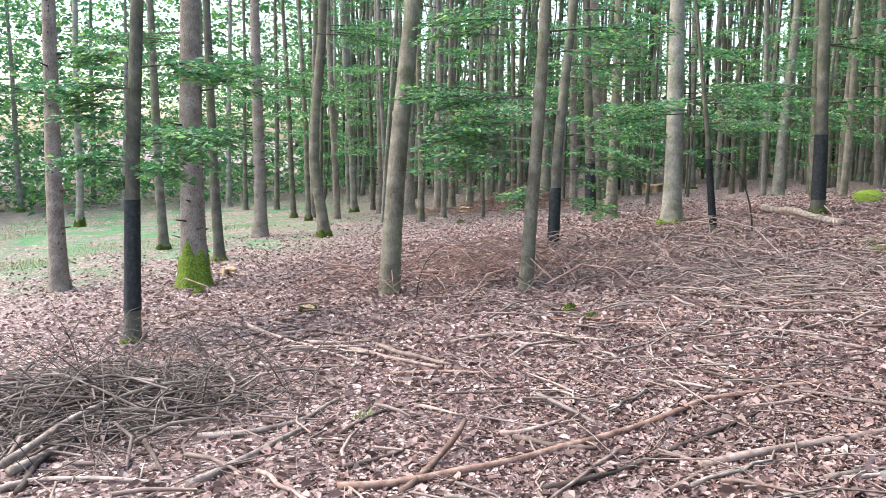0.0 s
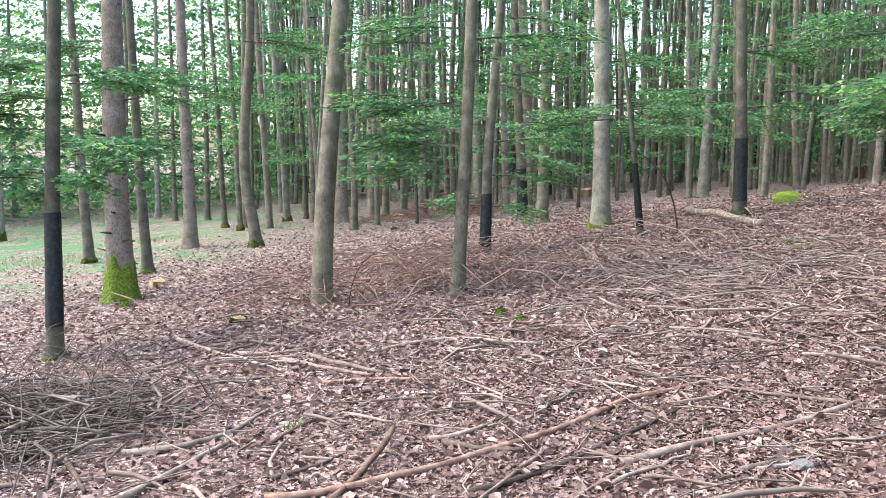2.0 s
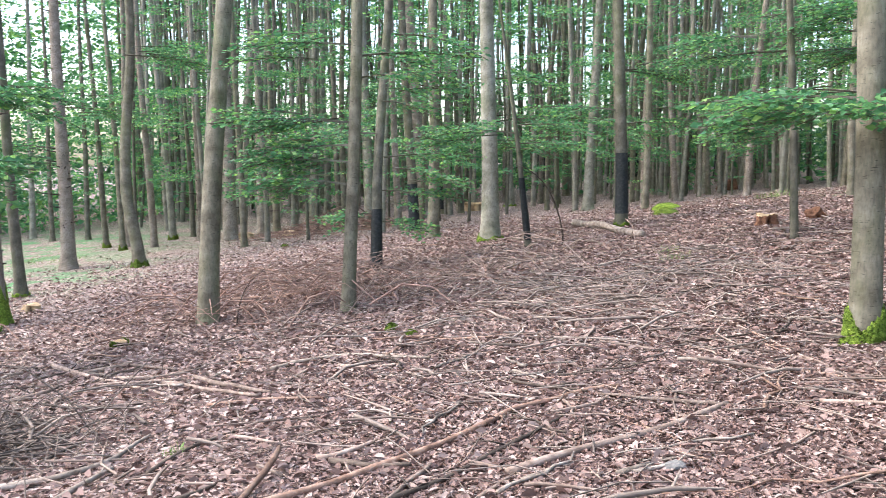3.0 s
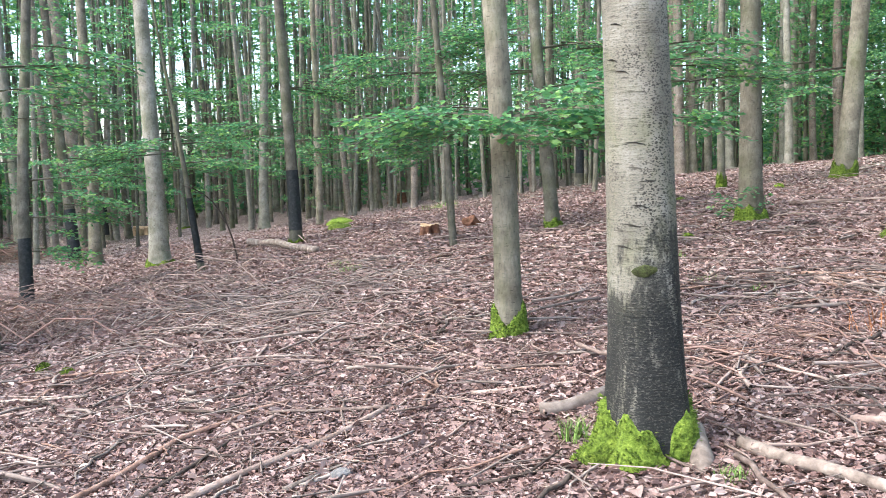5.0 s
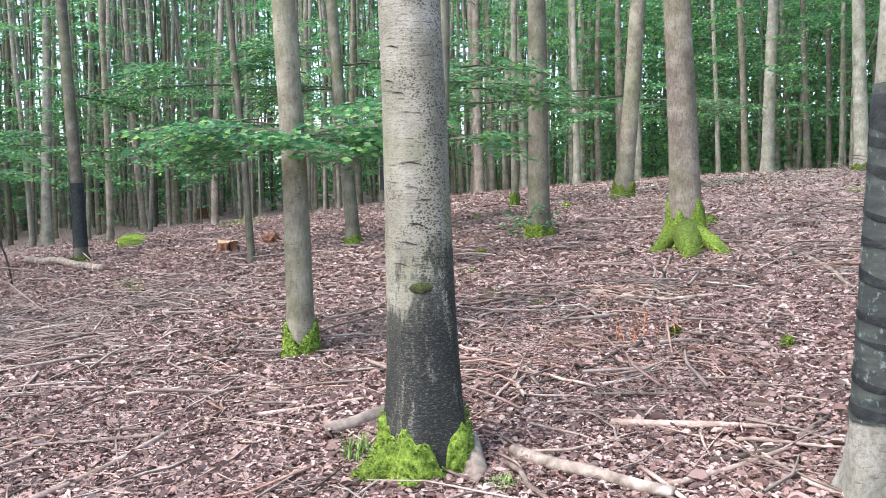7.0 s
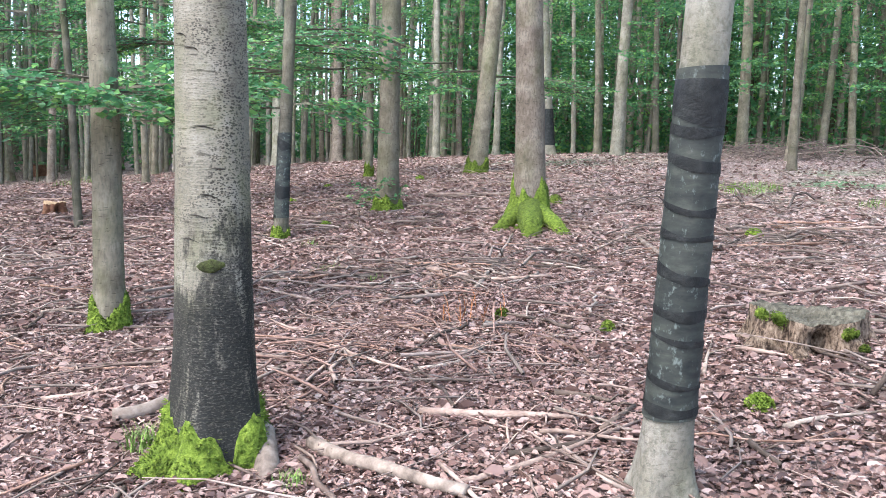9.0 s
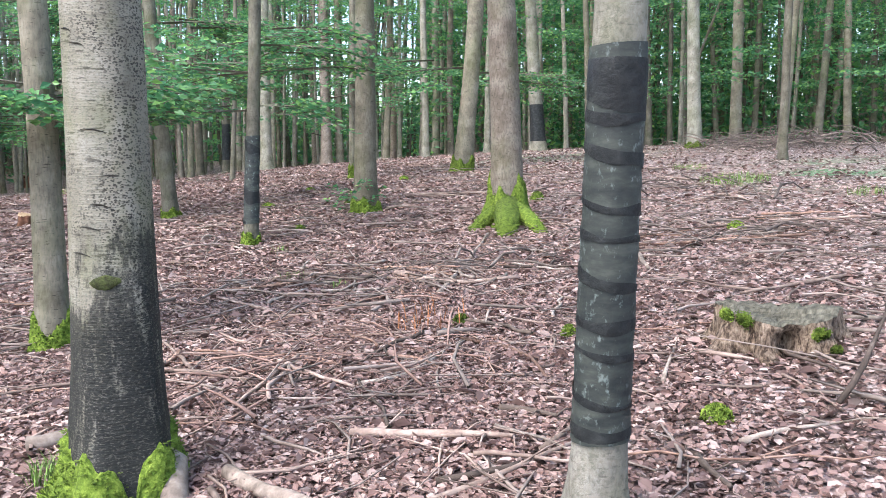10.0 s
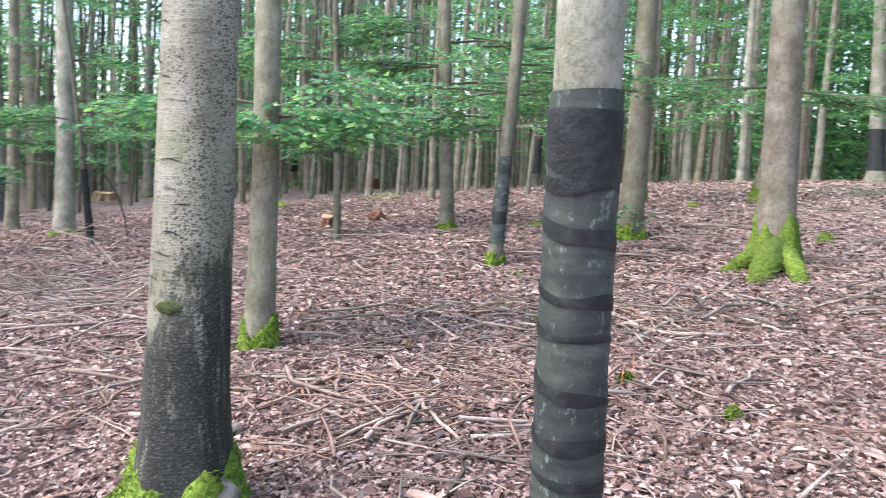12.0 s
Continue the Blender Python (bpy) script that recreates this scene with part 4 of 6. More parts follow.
T76 = tree(26.50, 10.14, 0.105, (0.051, 0.078), BROWN, seed=76, label="distant beech trunk among undergrowth", crown=LOW_CROWNS[3])
T77 = tree(31.75, 9.97, 0.121, (0.066, 0.060), DARK, seed=77, label="distant beech trunk among undergrowth", crown=LOW_CROWNS[4])
T78 = tree(35.31, 10.32, 0.111, (0.072, 0.052), DARK, seed=78, label="distant beech trunk among undergrowth", crown=LOW_CROWNS[2])
T79 = tree(15.30, 18.00, 0.089, (0.054, 0.084), BROWN, seed=79, label="distant beech trunk among undergrowth", crown=LOW_CROWNS[0])
T80 = tree(23.12, 24.12, 0.129, (0.055, 0.067), DARK, seed=80, label="distant beech trunk among undergrowth", crown=LOW_CROWNS[2])
T81 = tree(22.19, 3.56, 0.101, (0.127, -0.011), BROWN, seed=81, label="distant beech trunk among undergrowth", crown=LOW_CROWNS[0])
T82 = tree(25.16, 15.43, 0.126, (0.069, 0.064), BEECH, seed=82, label="distant beech trunk among undergrowth", crown=LOW_CROWNS[5])
T83 = tree(28.07, 14.70, 0.125, (0.093, 0.031), BEECH, seed=83, label="distant beech trunk among undergrowth", crown=LOW_CROWNS[2])
T84 = tree(26.38, 11.82, 0.225, (0.051, 0.093), BEECH, seed=84, label="distant beech trunk among undergrowth", crown=LOW_CROWNS[4], wrap=(0.36, 1.54, 0))
T85 = tree(25.11, 19.10, 0.125, (0.060, 0.073), BROWN, seed=85, label="distant beech trunk among undergrowth", crown=LOW_CROWNS[5])
T86 = tree(33.70, 4.56, 0.141, (0.119, -0.014), DARK, seed=86, label="distant beech trunk among undergrowth", crown=LOW_CROWNS[0])
T87 = tree(34.32, 3.65, 0.141, (0.071, 0.055), BROWN, seed=87, label="distant beech trunk among undergrowth", crown=LOW_CROWNS[1])
T88 = tree(38.65, 9.32, 0.117, (0.051, 0.078), DARK, seed=88, label="distant beech trunk among undergrowth", crown=LOW_CROWNS[2])
T89 = tree(38.59, 7.79, 0.137, (0.101, 0.012), DARK, seed=89, label="distant beech trunk among undergrowth", crown=LOW_CROWNS[0])
T90 = tree(5.83, 23.56, 0.162, (0.027, 0.091), BROWN, seed=90, label="distant beech trunk among undergrowth", crown=LOW_CROWNS[2])
surface_root(T66, [(0, 0, 0.25), (0.15, -0.16, 0.15), (0.02, -0.31, 0.09), (-0.12, -0.46, 0.00)], [0.126, 0.079, 0.063, 0.047], PALE_LOG, "pale bare root end")
surface_root(T66, [(0, 0, 0.25), (-0.15, 0.10, 0.10), (-0.27, 0.20, -0.02)], [0.13, 0.12, 0.085], MOSS, "root under bright green moss")
surface_root(T54, [(0, 0, 0.25), (-0.93, -0.48, 0.07), (-1.25, -0.65, -0.09)], [0.220, 0.137, 0.110], MOSS, "thick root cushioned in moss")
surface_root(T54, [(0, 0, 0.25), (-0.43, 0.12, 0.08), (-0.74, 0.13, -0.07)], [0.168, 0.105, 0.084], MOSS, "thick root cushioned in moss")
surface_root(T54, [(0, 0, 0.25), (-0.49, -0.59, 0.11), (-0.95, -0.98, -0.04)], [0.168, 0.105, 0.084], MOSS, "thick root cushioned in moss")
bark_scars(T66, 0.185, 3.86, 0.75, 0.95, 2.7, 14, 2, (0.049, 0.088))
low_branch(T1, 0.03, 0.33, 2.49, 2.81, 1.25, seed=96, leaf=0.125, density=1.6)
low_branch(T1, 0.03, 0.41, 3.08, -2.99, 1.12, seed=97, leaf=0.125, density=1.6)
low_branch(T1, 0.03, 0.36, 2.73, 0.33, 1.38, seed=98, leaf=0.125, density=1.6)
low_branch(T1, 0.07, 0.38, 2.88, -0.42, 1.5, seed=99, leaf=0.125, density=1.6)
low_branch(T1, 0.04, 0.29, 2.18, 2.46, 0.75, seed=100, leaf=0.125, density=1.6)
low_branch(T1, 0.03, 0.51, 3.81, 0.15, 1.62, seed=101, leaf=0.125, density=1.6)
low_branch(T1, 0.03, 0.53, 4.01, 2.72, 1.25, seed=102, leaf=0.125, density=1.6)
low_branch(T1, 0.02, 0.32, 2.41, -0.65, 1.0, seed=103, leaf=0.125, density=1.6)
low_branch(T1, 0.03, 0.47, 3.50, -2.73, 1.38, seed=104, leaf=0.125, density=1.6)
low_branch(T4, 0.12, 0.30, 2.29, 2.81, 1.75, seed=105, leaf=0.105, density=1.2)
low_branch(T4, 0.08, 0.25, 1.95, -2.99, 1.62, seed=106, leaf=0.105, density=1.2)
low_branch(T4, 0.16, 0.38, 2.89, 3.00, 2.12, seed=107, leaf=0.105, density=1.2)
low_branch(T4, 0.19, 0.51, 3.91, 0.15, 2.12, seed=108, leaf=0.105, density=1.2)
low_branch(T4, 0.19, 0.53, 4.08, 2.90, 1.88, seed=109, leaf=0.105, density=1.2)
low_branch(T4, 0.20, 0.47, 3.57, -0.33, 1.5, seed=110, leaf=0.105, density=1.2)
low_branch(T4, 0.11, 0.33, 2.55, 2.56, 2.0, seed=111, leaf=0.105, density=1.2)
low_branch(T5, 0.13, 0.22, 1.72, 0.05, 1.75, seed=112, leaf=0.105, density=1.2)
low_branch(T5, 0.13, 0.16, 1.25, 3.00, 1.25, seed=113, leaf=0.105, density=1.2)
low_branch(T5, 0.24, 0.31, 2.41, 0.24, 2.25, seed=114, leaf=0.105, density=1.2)
low_branch(T5, 0.24, 0.37, 2.88, 3.00, 1.88, seed=115, leaf=0.105, density=1.2)
low_branch(T5, 0.08, 0.14, 1.08, -0.42, 1.25, seed=116, leaf=0.105, density=1.2)
low_branch(T8, 0.09, 0.36, 2.78, 2.90, 1.88, seed=117, leaf=0.105, density=1.2)
low_branch(T8, 0.09, 0.39, 2.99, -0.24, 2.25, seed=118, leaf=0.105, density=1.2)
low_branch(T8, 0.09, 0.54, 4.07, 0.15, 2.0, seed=119, leaf=0.105, density=1.2)
low_branch(T8, 0.03, 0.33, 2.51, 0.49, 1.88, seed=120, leaf=0.105, density=1.2)
low_branch(T9, -0.19, 0.37, 2.70, 0.15, 1.75, seed=121, leaf=0.105, density=1.2)
low_branch(T9, -0.19, 0.34, 2.52, 2.90, 2.0, seed=122, leaf=0.105, density=1.2)
low_branch(T9, -0.22, 0.31, 2.29, -0.51, 1.5, seed=123, leaf=0.105, density=1.2)
low_branch(T10, 0.10, 0.33, 2.51, 0.15, 2.38, seed=124, leaf=0.105, density=1.2)
low_branch(T10, 0.10, 0.37, 2.83, 3.00, 2.25, seed=125, leaf=0.105, density=1.2)
low_branch(T10, 0.09, 0.51, 3.83, 0.24, 2.5, seed=126, leaf=0.105, density=1.2)
low_branch(T2, -0.20, 0.61, 4.52, 0.15, 2.0, seed=127, leaf=0.105, density=1.2)
low_branch(T2, -0.08, 0.44, 3.25, -2.99, 1.75, seed=128, leaf=0.105, density=1.2)
low_branch(T2, -0.09, 0.70, 5.22, 2.90, 2.5, seed=129, leaf=0.105, density=1.2)
low_branch(T47, 0.05, 0.21, 2.05, -0.81, 1.45, leaf=0.095, density=1.5, droop=0.05, seed=130)
low_branch(T47, 0.04, 0.20, 1.99, 2.33, 1.1, leaf=0.09, density=1.3, seed=131)
low_branch(T47, 0.04, 0.20, 1.94, -1.26, 0.9, leaf=0.09, seed=132)
low_branch(T47, 0.05, 0.21, 2.10, -0.25, 1.3, leaf=0.09, seed=133)
low_branch(T47, 0.06, 0.21, 2.18, 1.97, 1.2, leaf=0.09, seed=134)
low_branch(T47, 0.05, 0.19, 1.97, -1.94, 0.8, leaf=0.09, density=1.4, seed=135)
low_branch(T47, 0.03, 0.22, 2.05, -2.66, 0.8, leaf=0.09, density=1.4, seed=136)
low_branch(T47, 0.12, 0.15, 2.10, -1.00, 1.5, leaf=0.095, density=1.4, seed=137)
low_branch(T47, 0.02, 0.23, 2.13, 2.63, 1.5, leaf=0.09, seed=138)
low_branch(T48, 0.02, 0.24, 2.05, 2.33, 1.62, seed=139, leaf=0.105, density=1.2)
low_branch(T48, 0.01, 0.30, 2.47, -0.61, 1.75, seed=140, leaf=0.105, density=1.2)
low_branch(T48, -0.01, 0.29, 2.20, 2.81, 1.5, seed=141, leaf=0.105, density=1.2)
low_branch(T48, -0.08, 0.30, 1.84, 2.11, 1.0, seed=142, leaf=0.105, density=1.2)
low_branch(T48, 0.00, 0.42, 3.30, 2.14, 2.25, seed=143, leaf=0.105, density=1.2)
low_branch(T49, 0.07, 0.29, 2.77, -0.61, 2.75, seed=144, leaf=0.105, density=1.2)
low_branch(T49, 0.10, 0.31, 3.10, 2.24, 2.5, seed=145, leaf=0.105, density=1.2)
low_branch(T49, 0.08, 0.23, 2.38, -0.91, 2.0, seed=146, leaf=0.105, density=1.2)
low_branch(T49, 0.09, 0.37, 3.54, -0.33, 2.75, seed=147, leaf=0.105, density=1.2)
low_branch(T49, 0.11, 0.39, 3.76, 2.63, 2.5, seed=148, leaf=0.105, density=1.2)
low_branch(T52, 0.18, 0.21, 2.97, 2.14, 2.75, seed=149, leaf=0.105, density=1.2)
low_branch(T53, 0.36, -0.00, 2.40, 2.14, 3.25, seed=150, leaf=0.105, density=1.2)
low_branch(T53, 0.35, -0.01, 2.28, -0.51, 3.0, seed=151, leaf=0.105, density=1.2)
low_branch(T64, 0.17, 0.09, 1.85, 1.91, 1.5, seed=152, leaf=0.105, density=1.2)
low_branch(T64, 0.18, 0.10, 1.89, -0.84, 1.25, seed=153, leaf=0.105, density=1.2)
low_branch(T64, 0.21, 0.13, 2.35, 2.30, 2.0, seed=154, leaf=0.105, density=1.2)
low_branch(T64, 0.24, 0.16, 2.73, -0.74, 1.88, seed=155, leaf=0.105, density=1.2)
low_branch(T13, -0.30, 0.86, 6.31, 0.15, 2.75, seed=156, leaf=0.105, density=1.2)
low_branch(T12, -0.14, 0.68, 5.04, 0.15, 2.75, seed=157, leaf=0.105, density=1.2)
low_branch(T12, -0.13, 0.50, 3.74, 2.90, 2.5, seed=158, leaf=0.105, density=1.2)
low_branch(T7, -0.14, 0.42, 3.09, 0.15, 3.25, seed=159, leaf=0.105, density=1.2)
low_branch(T7, -0.15, 0.59, 4.34, 2.90, 3.0, seed=160, leaf=0.105, density=1.2)
stick([(-0.38, 4.76), (-0.05, 4.80), (0.54, 4.93), (1.00, 5.21), (1.36, 5.30), (1.86, 5.59), (2.20, 5.88), (2.53, 5.87), (2.87, 6.00), (3.08, 5.95)], 0.029, RED_STICK, "crooked reddish-brown fallen branch on leaf litter", seed=161, name='fallen_branch', taper=0.35, side_twigs=5)
stick([(1.69, 4.54), (2.02, 4.63), (2.46, 4.72), (2.88, 4.75), (3.46, 5.03)], 0.028, STICK, "long straight pale fallen branch on leaf litter", seed=162, name='fallen_branch', taper=0.3, side_twigs=3)
stick([(0.00, 4.60), (0.16, 4.99), (0.43, 5.58, 0.12)], 0.023, RED_STICK, "snapped reddish branch propped on the litter", seed=163, name='fallen_branch', taper=0.2)
stick([(0.76, 4.42), (1.11, 4.56), (1.49, 4.75), (1.86, 5.04), (2.33, 5.37)], 0.022, DARK_STICK, "dark damp fallen branch with knots", seed=164, name='fallen_branch', side_twigs=6)
stick([(0.53, 9.14), (0.86, 9.33), (1.37, 9.26), (1.78, 8.74), (2.13, 8.33)], 0.025, PALE_LOG, "pale barkless curved stick on the litter", seed=165, taper=0.4)
stick([(1.21, 8.76), (1.54, 8.40), (1.86, 8.29)], 0.023, STICK, "brown stick on leaf litter", seed=166)
stick([(1.20, 9.97), (1.57, 9.30), (2.07, 8.43), (2.92, 8.01)], 0.015, STICK, "thin brown stick on leaf litter", seed=167)
stick([(1.43, 4.25), (1.75, 4.54), (2.28, 5.17)], 0.014, STICK, "brown stick on leaf litter", seed=168, side_twigs=3)
stick([(2.22, 4.13), (2.40, 4.22), (2.60, 4.26)], 0.021, GREY_STICK, "grey forked stick on leaf litter", seed=169, side_twigs=3)
stick([(-2.74, 5.79), (-2.70, 6.24), (-2.58, 6.53), (-2.38, 6.78), (-1.76, 6.66)], 0.036, GREY_STICK, "weathered grey stick on a brush heap", seed=170, side_twigs=2)
stick([(-2.68, 5.49), (-2.52, 5.63), (-1.93, 5.46), (-1.50, 5.25)], 0.023, GREY_STICK, "weathered grey stick on a brush heap", seed=171, side_twigs=1)
stick([(-2.62, 7.49), (-2.30, 7.43), (-2.13, 7.72)], 0.035, GREY_STICK, "weathered grey stick on a brush heap", seed=172, side_twigs=0)
stick([(-2.38, 7.23), (-2.01, 7.12), (-1.47, 6.85)], 0.024, GREY_STICK, "weathered grey stick on a brush heap", seed=173, side_twigs=0)
stick([(-1.60, 6.40), (-1.14, 6.29), (-0.82, 6.48), (-0.56, 7.07)], 0.029, GREY_STICK, "weathered grey stick on a brush heap", seed=174, side_twigs=1)
stick([(-1.36, 5.14), (-1.11, 5.49), (-0.95, 5.88), (-0.74, 6.32)], 0.030, GREY_STICK, "weathered grey stick on a brush heap", seed=175, side_twigs=1)
stick([(-2.52, 5.38), (-2.63, 5.88), (-2.69, 6.44)], 0.028, DARK_STICK, "damp dark stick on leaf litter", seed=176, side_twigs=0)
stick([(-2.19, 9.67), (-1.82, 9.96), (-1.90, 10.22)], 0.037, STICK, "dry brown stick on leaf litter", seed=177, side_twigs=0)
stick([(-0.39, 4.86), (-0.08, 4.80), (0.29, 4.84)], 0.017, RED_STICK, "reddish-brown stick on leaf litter", seed=178, side_twigs=0)
stick([(-0.29, 9.46), (0.09, 8.65), (0.47, 7.93)], 0.033, STICK, "dry brown stick on leaf litter", seed=179, side_twigs=0)
stick([(-2.21, 11.88), (-1.53, 10.51), (-1.02, 9.69), (-0.57, 8.82)], 0.030, STICK, "dry brown stick on leaf litter", seed=180, side_twigs=1)
stick([(-1.20, 10.14), (-0.77, 9.83), (-0.17, 10.01)], 0.027, STICK, "dry brown stick on leaf litter", seed=181, side_twigs=0)
stick([(-0.13, 7.85), (0.40, 7.69), (0.89, 7.37)], 0.021, RED_STICK, "reddish-brown stick on leaf litter", seed=182, side_twigs=0)
stick([(0.07, 6.60), (0.29, 6.34), (0.45, 6.13)], 0.018, STICK, "dry brown stick on leaf litter", seed=183, side_twigs=0)
stick([(0.68, 5.58), (0.88, 5.62), (1.11, 5.76)], 0.024, STICK, "dry brown stick on leaf litter", seed=184, side_twigs=0)
stick([(0.73, 5.48), (0.91, 5.32), (1.23, 5.06)], 0.024, DARK_STICK, "damp dark stick on leaf litter", seed=185, side_twigs=0)
stick([(-0.48, 6.01), (-0.29, 6.41), (0.12, 6.69)], 0.020, DARK_STICK, "damp dark stick on leaf litter", seed=186, side_twigs=0)
stick([(-2.07, 6.52), (-1.83, 6.01), (-1.59, 5.45)], 0.025, DARK_STICK, "damp dark stick on leaf litter", seed=187, side_twigs=0)
stick([(-0.37, 5.16), (-0.09, 5.30), (0.06, 5.50)], 0.018, DARK_STICK, "damp dark stick on leaf litter", seed=188, side_twigs=0)
stick([(-1.72, 10.81), (-1.14, 10.89), (-0.51, 10.12)], 0.026, STICK, "dry brown stick on leaf litter", seed=189, side_twigs=0)
stick([(-0.61, 9.47), (-0.09, 8.60), (0.35, 7.84)], 0.029, STICK, "dry brown stick on leaf litter", seed=190, side_twigs=0)
stick([(3.73, 9.53), (3.82, 9.43), (4.02, 9.53)], 0.026, DARK_STICK, "damp dark stick on leaf litter", seed=191, side_twigs=0)
stick([(2.58, 6.66), (2.82, 6.56), (2.98, 6.50)], 0.014, RED_STICK, "reddish-brown stick on leaf litter", seed=192, side_twigs=0)
stick([(2.46, 9.27), (2.85, 8.86), (3.39, 8.64)], 0.015, RED_STICK, "reddish-brown stick on leaf litter", seed=193, side_twigs=0)
stick([(1.74, 8.85), (2.09, 9.34), (2.54, 9.32)], 0.023, RED_STICK, "reddish-brown stick on leaf litter", seed=194, side_twigs=0)
stick([(0.06, 16.03), (0.90, 15.65), (1.62, 15.38)], 0.032, RED_STICK, "reddish-brown stick on leaf litter", seed=195, side_twigs=0)
stick([(1.62, 15.38), (2.44, 14.65), (3.33, 14.12)], 0.030, RED_STICK, "reddish-brown stick on leaf litter", seed=196, side_twigs=0)
stick([(4.95, 10.95), (5.09, 9.99), (5.22, 8.78)], 0.021, GREY_STICK, "weathered grey stick on a brush heap", seed=197, side_twigs=0)
stick([(5.13, 12.76), (6.05, 13.03), (7.15, 13.19)], 0.031, GREY_STICK, "weathered grey stick on a brush heap", seed=198, side_twigs=0)
stick([(3.15, 9.40), (3.86, 9.53), (4.61, 9.71)], 0.017, STICK, "dry brown stick on leaf litter", seed=199, side_twigs=0)
stick([(0.26, 5.69), (0.43, 5.33)], 0.019, STICK, "dry brown stick on leaf litter", seed=200, side_twigs=2)
stick([(9.09, 20.97, 0.05), (8.77, 18.42, 0.05), (8.45, 15.92)], 0.088, PALE_LOG, "pale fallen log with patchy bark", seed=201, name='log', taper=0.1, sides=12)
stick([(3.99, 2.46), (3.85, 2.06), (3.80, 1.77), (3.75, 1.42)], 0.038, PALE_LOG, "thick pale barkless branch lying by a beech", seed=202, name='log', taper=0.25, sides=14)
stick([(3.87, 3.87), (4.05, 3.79), (4.34, 3.74)], 0.044, GREY_STICK, "grey surface root beside the old beech", seed=203, name='root', taper=-0.2, sides=10)
stick([(4.57, 2.19), (4.63, 1.90), (4.71, 1.65), (4.76, 1.38)], 0.025, STICK, "thick curved stick on leaf litter", seed=204, side_twigs=2)
stick([(6.28, 2.58), (6.19, 2.23), (5.99, 1.89), (5.66, 1.65)], 0.018, RED_STICK, "reddish curved stick lying on brown leaf litter", seed=205, side_twigs=2)
stick([(5.26, 2.70), (5.49, 2.51), (6.29, 2.57)], 0.016, GREY_STICK, "grey forked branch lying on brown leaf litter", seed=206, side_twigs=2)
stick([(5.42, 0.09, 0.05), (5.54, 0.01, 0.18), (6.16, -0.05, 0.4)], 0.015, DARK_STICK, "dark branch arching off the ground", seed=207, side_twigs=2)
stick([(5.08, 1.63), (5.11, 1.49), (5.04, 1.31)], 0.021, DARK_STICK, "damp dark stick lying on brown leaf litter", seed=208, side_twigs=2)
stick([(4.65, 1.18), (5.02, 1.15)], 0.020, DARK_STICK, "damp dark stick lying on brown leaf litter", seed=209, side_twigs=2)
stick([(4.99, 0.42), (5.19, 0.28), (5.30, 0.11)], 0.016, PALE_LOG, "pale stick lying on brown leaf litter", seed=210, side_twigs=2)
stick([(4.80, 0.55), (4.68, 0.45), (4.57, 0.34)], 0.017, DARK_STICK, "damp dark stick lying on brown leaf litter", seed=211, side_twigs=2)
stick([(5.97, 0.46), (5.74, 0.26), (5.49, 0.08)], 0.010, STICK, "brown stick lying on brown leaf litter", seed=212, side_twigs=2)
stick([(7.13, 0.30), (7.18, 0.02)], 0.022, PALE_LOG, "pale stick behind a stump", seed=213, side_twigs=2)
stick([(8.19, 4.50), (7.83, 3.63), (8.10, 3.09)], 0.032, STICK, "thick stick in a pile of branches", seed=214, side_twigs=2)
stick([(7.47, 3.54), (8.81, 4.06), (10.42, 4.72)], 0.024, GREY_STICK, "grey stick leaning in a branch pile", seed=215, side_twigs=2)
stick([(7.88, 4.03), (8.41, 4.03), (8.62, 3.89)], 0.023, STICK, "stick in a pile of branches", seed=216, side_twigs=2)
stick([(8.01, 5.38), (8.42, 5.10), (8.43, 4.59)], 0.021, RED_STICK, "long bent branch lying on brown leaf litter", seed=217, side_twigs=2)
stick([(7.66, 5.86), (7.96, 5.65), (8.17, 5.21)], 0.021, STICK, "long bent branch lying on brown leaf litter", seed=218, side_twigs=2)
stick([(13.82, 8.30), (14.01, 7.69), (14.23, 6.83)], 0.041, STICK, "straight fallen pole lying on brown leaf litter", seed=219, side_twigs=2)
stick([(4.90, 3.58), (5.13, 3.60), (5.05, 3.34)], 0.017, DARK_STICK, "dark stick lying on brown leaf litter", seed=220, side_twigs=2)
stick([(5.80, 2.89), (5.83, 2.64), (5.69, 2.38)], 0.015, RED_STICK, "reddish stick lying on brown leaf litter", seed=221, side_twigs=2)
stick([(5.47, 3.72), (5.68, 3.48), (5.56, 3.09)], 0.014, RED_STICK, "reddish stick lying on brown leaf litter", seed=222, side_twigs=2)
stick([(5.71, 0.99), (6.24, 1.09)], 0.014, PALE_LOG, "pale stick lying on brown leaf litter", seed=223, side_twigs=2)
stick([(10.29, 2.98), (9.51, 2.52), (8.56, 2.04)], 0.032, PALE_LOG, "pale forked stick lying on brown leaf litter", seed=224, side_twigs=2)
stick([(13.07, 2.98), (13.68, 2.65), (12.85, 2.16)], 0.029, STICK, "brown stick lying on brown leaf litter", seed=225, side_twigs=2)
stick([(10.45, 1.65), (10.86, 1.26), (11.05, 0.94)], 0.022, DARK_STICK, "dark stick lying on brown leaf litter", seed=226, side_twigs=2)
stick([(7.52, 2.78), (7.48, 2.45), (7.28, 1.99)], 0.016, STICK, "brown stick lying on brown leaf litter", seed=227, side_twigs=2)
stick([(5.14, 7.67), (4.85, 6.40), (4.62, 5.41)], 0.016, STICK, "thin brown stick lying on brown leaf litter", seed=228, side_twigs=2)
stick([(4.95, 9.00), (5.13, 8.13), (5.24, 7.38)], 0.019, GREY_STICK, "thin grey stick lying on brown leaf litter", seed=229, side_twigs=2)
